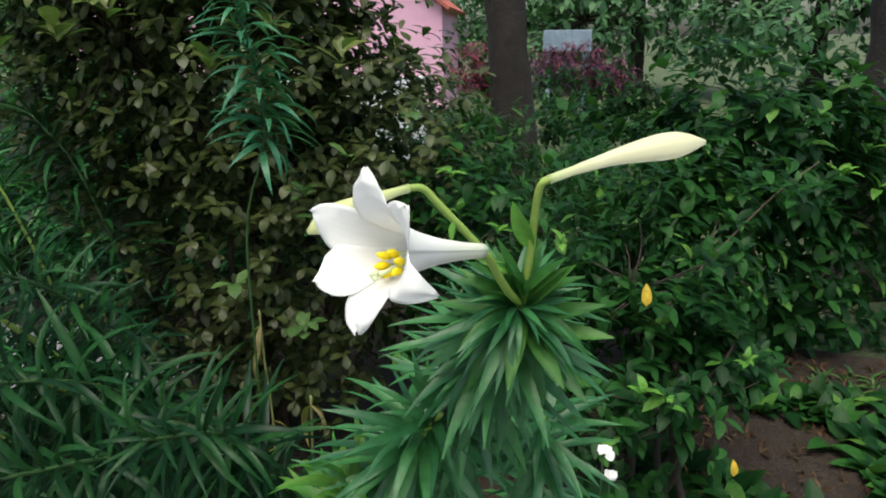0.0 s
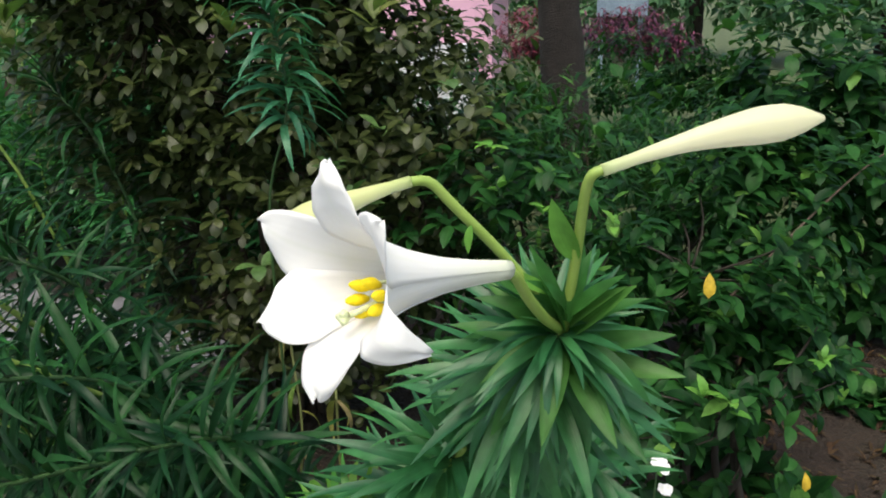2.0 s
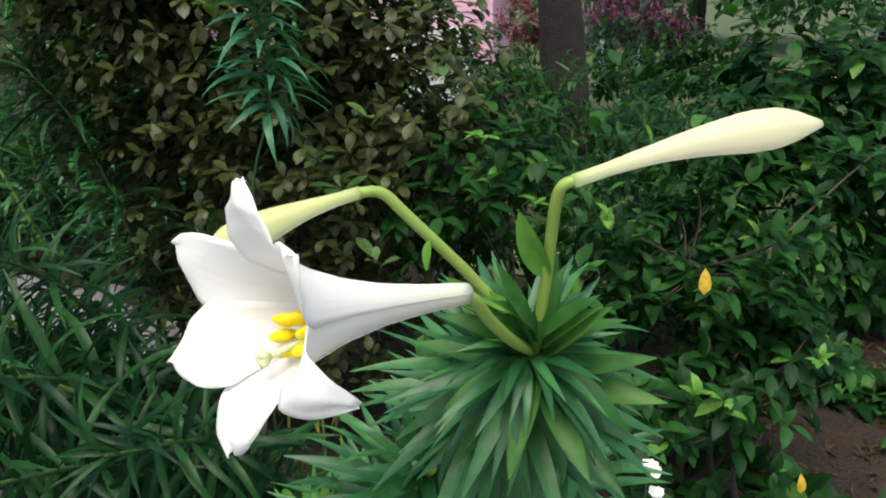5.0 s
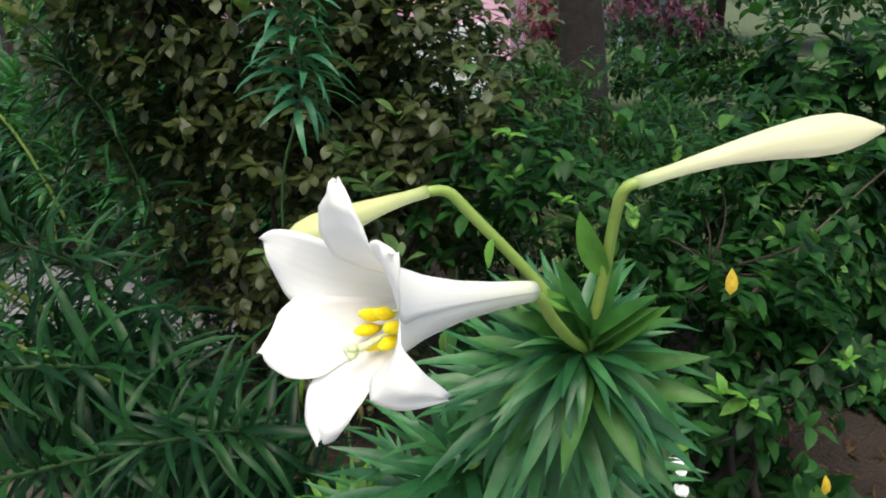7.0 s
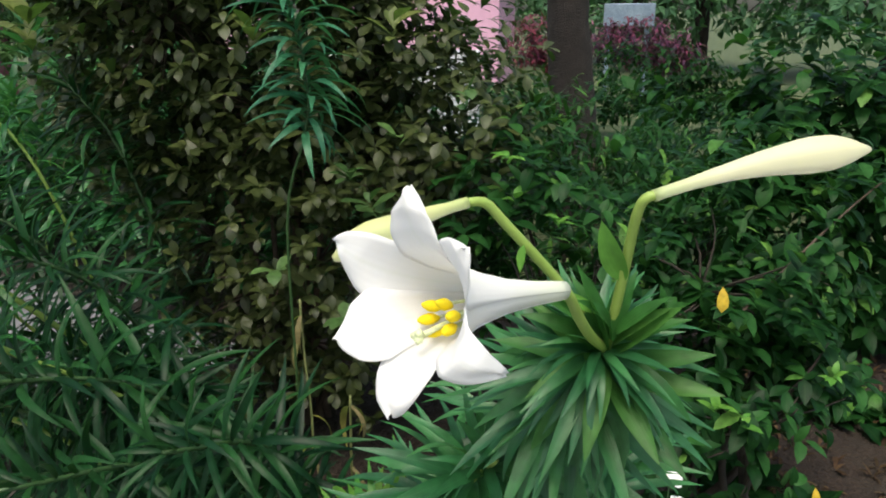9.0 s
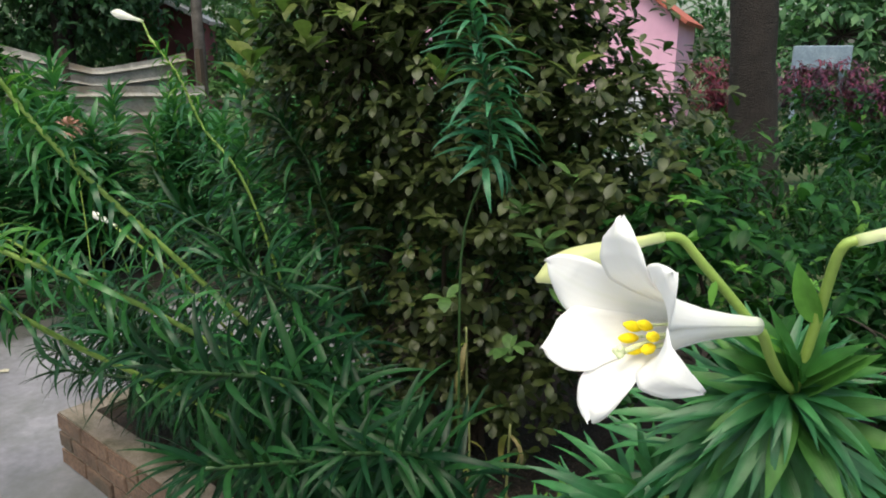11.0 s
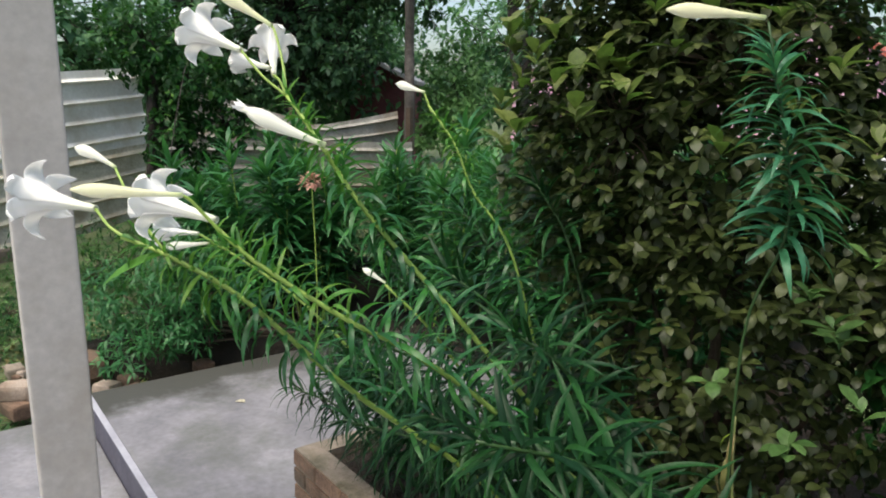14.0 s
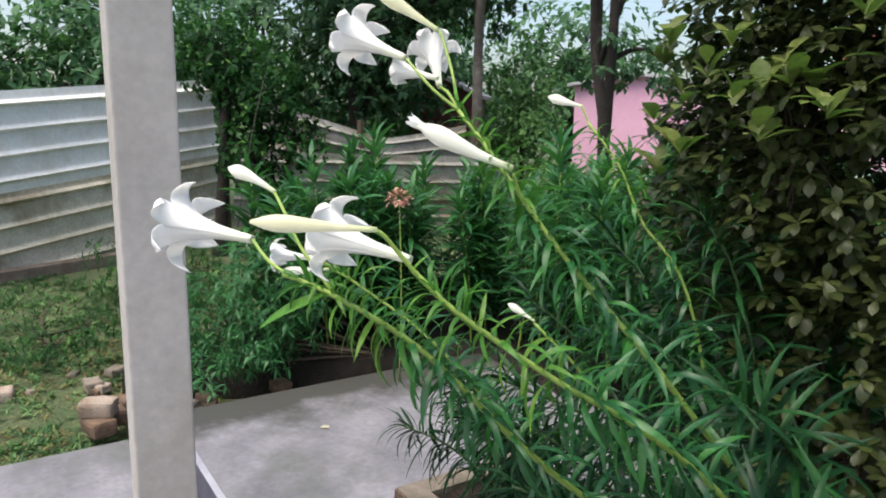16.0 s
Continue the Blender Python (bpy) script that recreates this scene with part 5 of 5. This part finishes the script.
loose_leaf((0.632, 1.871, 0.972), (0.0, 0.0, 1), (0, -1, 0.1), 0.062, "yellow dying leaf caught in the green shrub", YELLOW_LEAF)
loose_leaf((0.838, 1.694, 0.6), (0.02, 0.0, 1), (0.2, -1, 0.1), 0.045, "yellow dying leaf low in the shrub", YELLOW_LEAF)
loose_leaf((-3.31, 2.46, 0.006), (0.06, 0.09, 0.0), (0, 0, 1), 0.1, "pale dry leaf lying on the patio", PALE_DRY)

bm = bmesh.new()
V, F = tube(curve_points([(0.70, 2.03, 0.89), (0.86, 2.14, 1.03), (1.045, 2.26, 1.178), (1.2, 2.35, 1.27)], 14), np.linspace(0.004, 0.002, 14), 7)
tagged(new("bare_twig", mesh_of("bare_twig", V, F, TWIG)), "thin bare twig slanting through the shrub", "twig")


def blossom(parent, at, facing, rng):
    """Five blunt petals and a yellow eye."""
    f = Vector(facing).normalized()
    q = f.orthogonal().normalized()
    b = f.cross(q)
    a0 = rng.uniform(0, 1.2)
    for j in range(5):
        a = a0 + j * 1.2566
        child("petal", SMALL_PETAL, parent, basis(at, q * math.cos(a) + b * math.sin(a) + f * 0.35, f, rng.uniform(0.85, 1.15)))


_t = blade(5, 0.011, 0.0095, 0.5, 0.15, "obovate")
SMALL_PETAL = mesh_of("petal", *_t[:2], PETAL, _t[2])


def small_flower(at, n, spread, seed, label):
    """A loose head of small white blossoms on a thin stalk."""
    ob = empty("small_flower", at, label, "flower")
    rng = random.Random(seed)
    V, F = tube(curve_points([(0.01, 0.03, 0.205 - at[2]), (0.0, 0.02, (0.2 - at[2]) * 0.4), (0, 0.006, -0.004)], 8), np.full(8, 0.0016), 6)
    child("stem", mesh_of("stem", V, F, STEM_DARK), ob)
    for k in range(n):
        p = Vector((rng.uniform(-1, 1) * spread, rng.uniform(-0.4, 0.4) * spread, rng.uniform(-1, 1) * spread))
        blossom(ob, p, (p.x * 20 + rng.uniform(-0.3, 0.3), -0.8, 0.6 + p.z * 15), rng)


small_flower((0.495, 1.502, 0.768), 6, 0.017, 5, "small white bedding flower under the lily leaves")
small_flower((0.515, 1.52, 0.7), 3, 0.009, 6, "small white bedding flower low over the soil")


def weed_patch(label, x0, x1, y0, y1, z, n, seed, size, mat, lack=-0.12):
    """Ground cover: little tufts of narrow leaves, one object."""
    rng = random.Random(seed)
    poses = []
    for i in range(n):
        x, y = rng.uniform(x0, x1), rng.uniform(y0, y1)
        if noise.noise(Vector((x, y, seed)) * 1.1) < lack:
            continue
        zz = -0.24 + 0.05 * noise.noise(Vector((x, y - 6, 0)) * 0.6) + 0.3 * min(1.0, max(0.0, (math.hypot(x + 2, y - 2.5) - 2.6) / 4.0)) if z is None else z
        for j in range(rng.randint(3, 7)):
            a = rng.uniform(0, 6.28)
            poses.append((rng.randrange(4), basis((x, y, zz), (math.cos(a), math.sin(a), rng.uniform(0.3, 1.8)), (0, 0, 1), size * rng.uniform(0.5, 1.3))))
    ob = new("weeds", scatter_mesh("weeds", NARROW if size < 0.1 else POINTED, poses, mat))
    tagged(ob, label, "weeds", "", "stuff")


LITTER = leaf_material("brown_litter", [(0.0, (0.03, 0.018, 0.01)), (0.5, (0.065, 0.035, 0.02)), (1.0, (0.12, 0.075, 0.035))], 0.7, 0.1, 0.1, (0.1, 0.06, 0.03), 0.15)
WEED = leaf_material("weed_leaf", [(0.0, (0.025, 0.07, 0.025)), (0.6, (0.05, 0.12, 0.04)), (1.0, (0.11, 0.18, 0.07))], 0.5, 0.25, 0.1, (0.1, 0.16, 0.06), 0.2)
SEEDLING = leaf_material("seedling_leaf", [(0.0, (0.03, 0.11, 0.025)), (0.6, (0.05, 0.16, 0.035)), (1.0, (0.12, 0.16, 0.04))], 0.45, 0.3, 0.15)
weed_patch("low green weeds on bare brown ground by the fence", -9.0, -4.4, -1.5, 5.0, None, 6500, 5, 0.075, WEED, -0.12)
weed_patch("pale weeds and seedlings by the fence", -9.0, -4.5, -1.0, 4.5, None, 2600, 15, 0.07, LIGHT_LEAF, -0.1)
weed_patch("dry leaf litter on the bare ground beside the patio", -6.6, -4.2, 0.6, 3.0, None, 900, 16, 0.06, DRY_LEAF, -0.4)
weed_patch("low green weeds under the trees and shrubs", -3.0, 6.0, 3.2, 9.0, None, 2200, 6, 0.11, GREEN_LEAF)
weed_patch("fallen brown leaves on the bed soil", 0.4, 3.0, 1.5, 3.3, 0.2, 900, 7, 0.05, LITTER, -0.5)
weed_patch("low dark leafy plants spreading over the bed soil", 0.75, 2.3, 1.55, 2.9, 0.2, 420, 18, 0.125, GREEN_LEAF, -0.1)
weed_patch("green seedlings on the bed soil", 0.9, 2.7, 1.5, 3.3, 0.2, 900, 8, 0.075, SEEDLING, 0.05)


def stone(name, at, size, seed, mat, label, category):
    bm = bmesh.new()
    box(bm, -size[0] / 2, size[0] / 2, -size[1] / 2, size[1] / 2, 0, size[2], None, min(size) * 0.22)
    bmesh.ops.subdivide_edges(bm, edges=bm.edges[:], cuts=1, use_grid_fill=True)
    for v in bm.verts:
        v.co += Vector(noise.noise_vector(v.co * 14 + Vector((seed, 0, 0)))) * 0.012
    me = bpy.data.meshes.new(name)
    bm.to_mesh(me)
    bm.free()
    me.materials.append(mat)
    ob = new(name, me)
    ob.matrix_world = Matrix.Translation(at) @ Matrix.Rotation(seed * 0.7, 4, "Z")
    tagged(ob, label, category, "blocks beside the patio")


ROCK = plain_material("rough_block", (0.3, 0.24, 0.2), (0.42, 0.34, 0.28), 12, 0.95, 0.9, 0.01, dirt=(0.2, 0.14, 0.1))
for k, (x, y, z, s) in enumerate([(-4.5, 1.75, -0.16, (0.22, 0.14, 0.1)), (-4.52, 1.77, -0.06, (0.2, 0.13, 0.1)), (-4.62, 2.05, -0.16, (0.22, 0.16, 0.12)), (-4.45, 2.0, -0.16, (0.15, 0.12, 0.1)), (-4.75, 2.3, -0.14, (0.3, 0.2, 0.16)), (-4.4, 2.25, -0.16, (0.14, 0.12, 0.08))]):
    stone("block", (x, y, z), s, k, ROCK if k % 2 else BRICK, "rough old masonry block piled beside the patio", "block")
RUB = random.Random(31)
for k in range(26):
    s = RUB.uniform(0.06, 0.16)
    stone("rubble_stone", (RUB.uniform(-5.6, -4.25), RUB.uniform(1.5, 2.9), -0.17), (s, s * RUB.uniform(0.6, 0.9), s * RUB.uniform(0.4, 0.7)), k * 1.3, (ROCK, BRICK, MORTAR)[k % 3], "small broken stone on the ground beside the patio", "rubble")
SCRAP = plain_material("old_timber", (0.1, 0.075, 0.06), (0.2, 0.16, 0.13), 8, 0.9, 0.8, 0.01)
bm = bmesh.new()
box(bm, 0, 2.6, -0.08, 0.08, 0.0, 0.16, None, 0.012)
me = bpy.data.meshes.new("timber")
bm.to_mesh(me)
me.materials.append(SCRAP)
beam = new("timber_beam", me)
beam.matrix_world = Matrix.Translation((-8.15, 1.3, 0.0)) @ Matrix.Rotation(radians(98), 4, "Z")
tagged(beam, "old dark timber lying along the fence foot", "timber")
V, F = tube(curve_points([(-6.3, 3.75, 0.0), (-6.1, 3.85, 1.2), (-5.95, 3.95, 1.95), (-5.9, 3.98, 2.1)], 14), np.linspace(0.006, 0.003, 14), 7)
tagged(new("bare_stick", mesh_of("bare_stick", V, F, BARK_PALE)), "thin bare stick standing before the fence", "stick")


def dried_head(at):
    ob = empty("pink_flower", at, "faded pink flower head above the rear planting", "flower")
    V, F = tube(curve_points([(0, 0, -at[2]), (0.02, 0, -at[2] * 0.5), (0, 0, 0)], 8), np.full(8, 0.004), 6)
    child("stem", mesh_of("stem", V, F, STEM), ob)
    t = blade(4, 0.05, 0.026, 0.9, 0.25, "obovate")
    me = mesh_of("petal", *t[:2], FADED, t[2])
    rng = random.Random(8)
    for k in range(64):
        a, e = k * 2.4, math.asin(1 - 1.35 * (k + 0.5) / 64)
        d = Vector((math.cos(a) * math.cos(e), math.sin(a) * math.cos(e), math.sin(e)))
        child("petal", me, ob, basis(d * 0.035 + Vector((0.03 * rng.uniform(-1, 1), 0, 0)), d, (0, 0, 1), rng.uniform(0.8, 1.3)))


FADED = leaf_material("faded_petal", [(0.0, (0.34, 0.15, 0.12)), (1.0, (0.5, 0.3, 0.24))], 0.7, 0.2, 0.1, (0.4, 0.2, 0.15))
dried_head((-3.5, 3.27, 1.2))

# ---------------------------------------------------------------- bricks of the bed wall
def brick_mesh(l, w, h, seed):
    bm = bmesh.new()
    box(bm, 0, l, 0, w, 0, h, None, 0.006)
    rng = random.Random(seed)
    for v in bm.verts:
        v.co += Vector((rng.uniform(-1, 1), rng.uniform(-1, 1), rng.uniform(-1, 1))) * 0.0025
    me = bpy.data.meshes.new("brick")
    bm.to_mesh(me)
    bm.free()
    me.materials.append(BRICK)
    return me


def lay_bricks():
    bed = bpy.data.objects["flower_bed"]
    meshes = [brick_mesh(0.205, 0.1, 0.066, k) for k in range(5)]
    heads = [brick_mesh(0.1, 0.205, 0.066, 10 + k) for k in range(3)]
    rng = random.Random(4)
    back = bed.matrix_basis.inverted() @ FRAME
    for c in range(3):
        z = c * 0.079 + 0.002
        u = BED_U0 - (0.1 if c % 2 else 0.0)
        while u < 4.6:
            if u >= BED_U0 - 0.001:
                child("brick", rng.choice(meshes), bed, back @ Matrix.Translation((u, BED_V0 + rng.uniform(-0.003, 0.003), z)) @ Matrix.Rotation(radians(rng.uniform(-0.8, 0.8)), 4, "Z"))
            else:
                child("brick", rng.choice(heads), bed, back @ Matrix.Translation((BED_U0, BED_V0, z)))
                u = BED_U0 - 0.1
            u += 0.215
        v = BED_V0 + (0.108 if c % 2 == 0 else 0.215)
        while v < BED_V0 + 0.55:
            child("brick", heads[rng.randrange(3)], bed, back @ Matrix.Translation((BED_U0 + rng.uniform(-0.003, 0.003), v, z)))
            v += 0.215


lay_bricks()
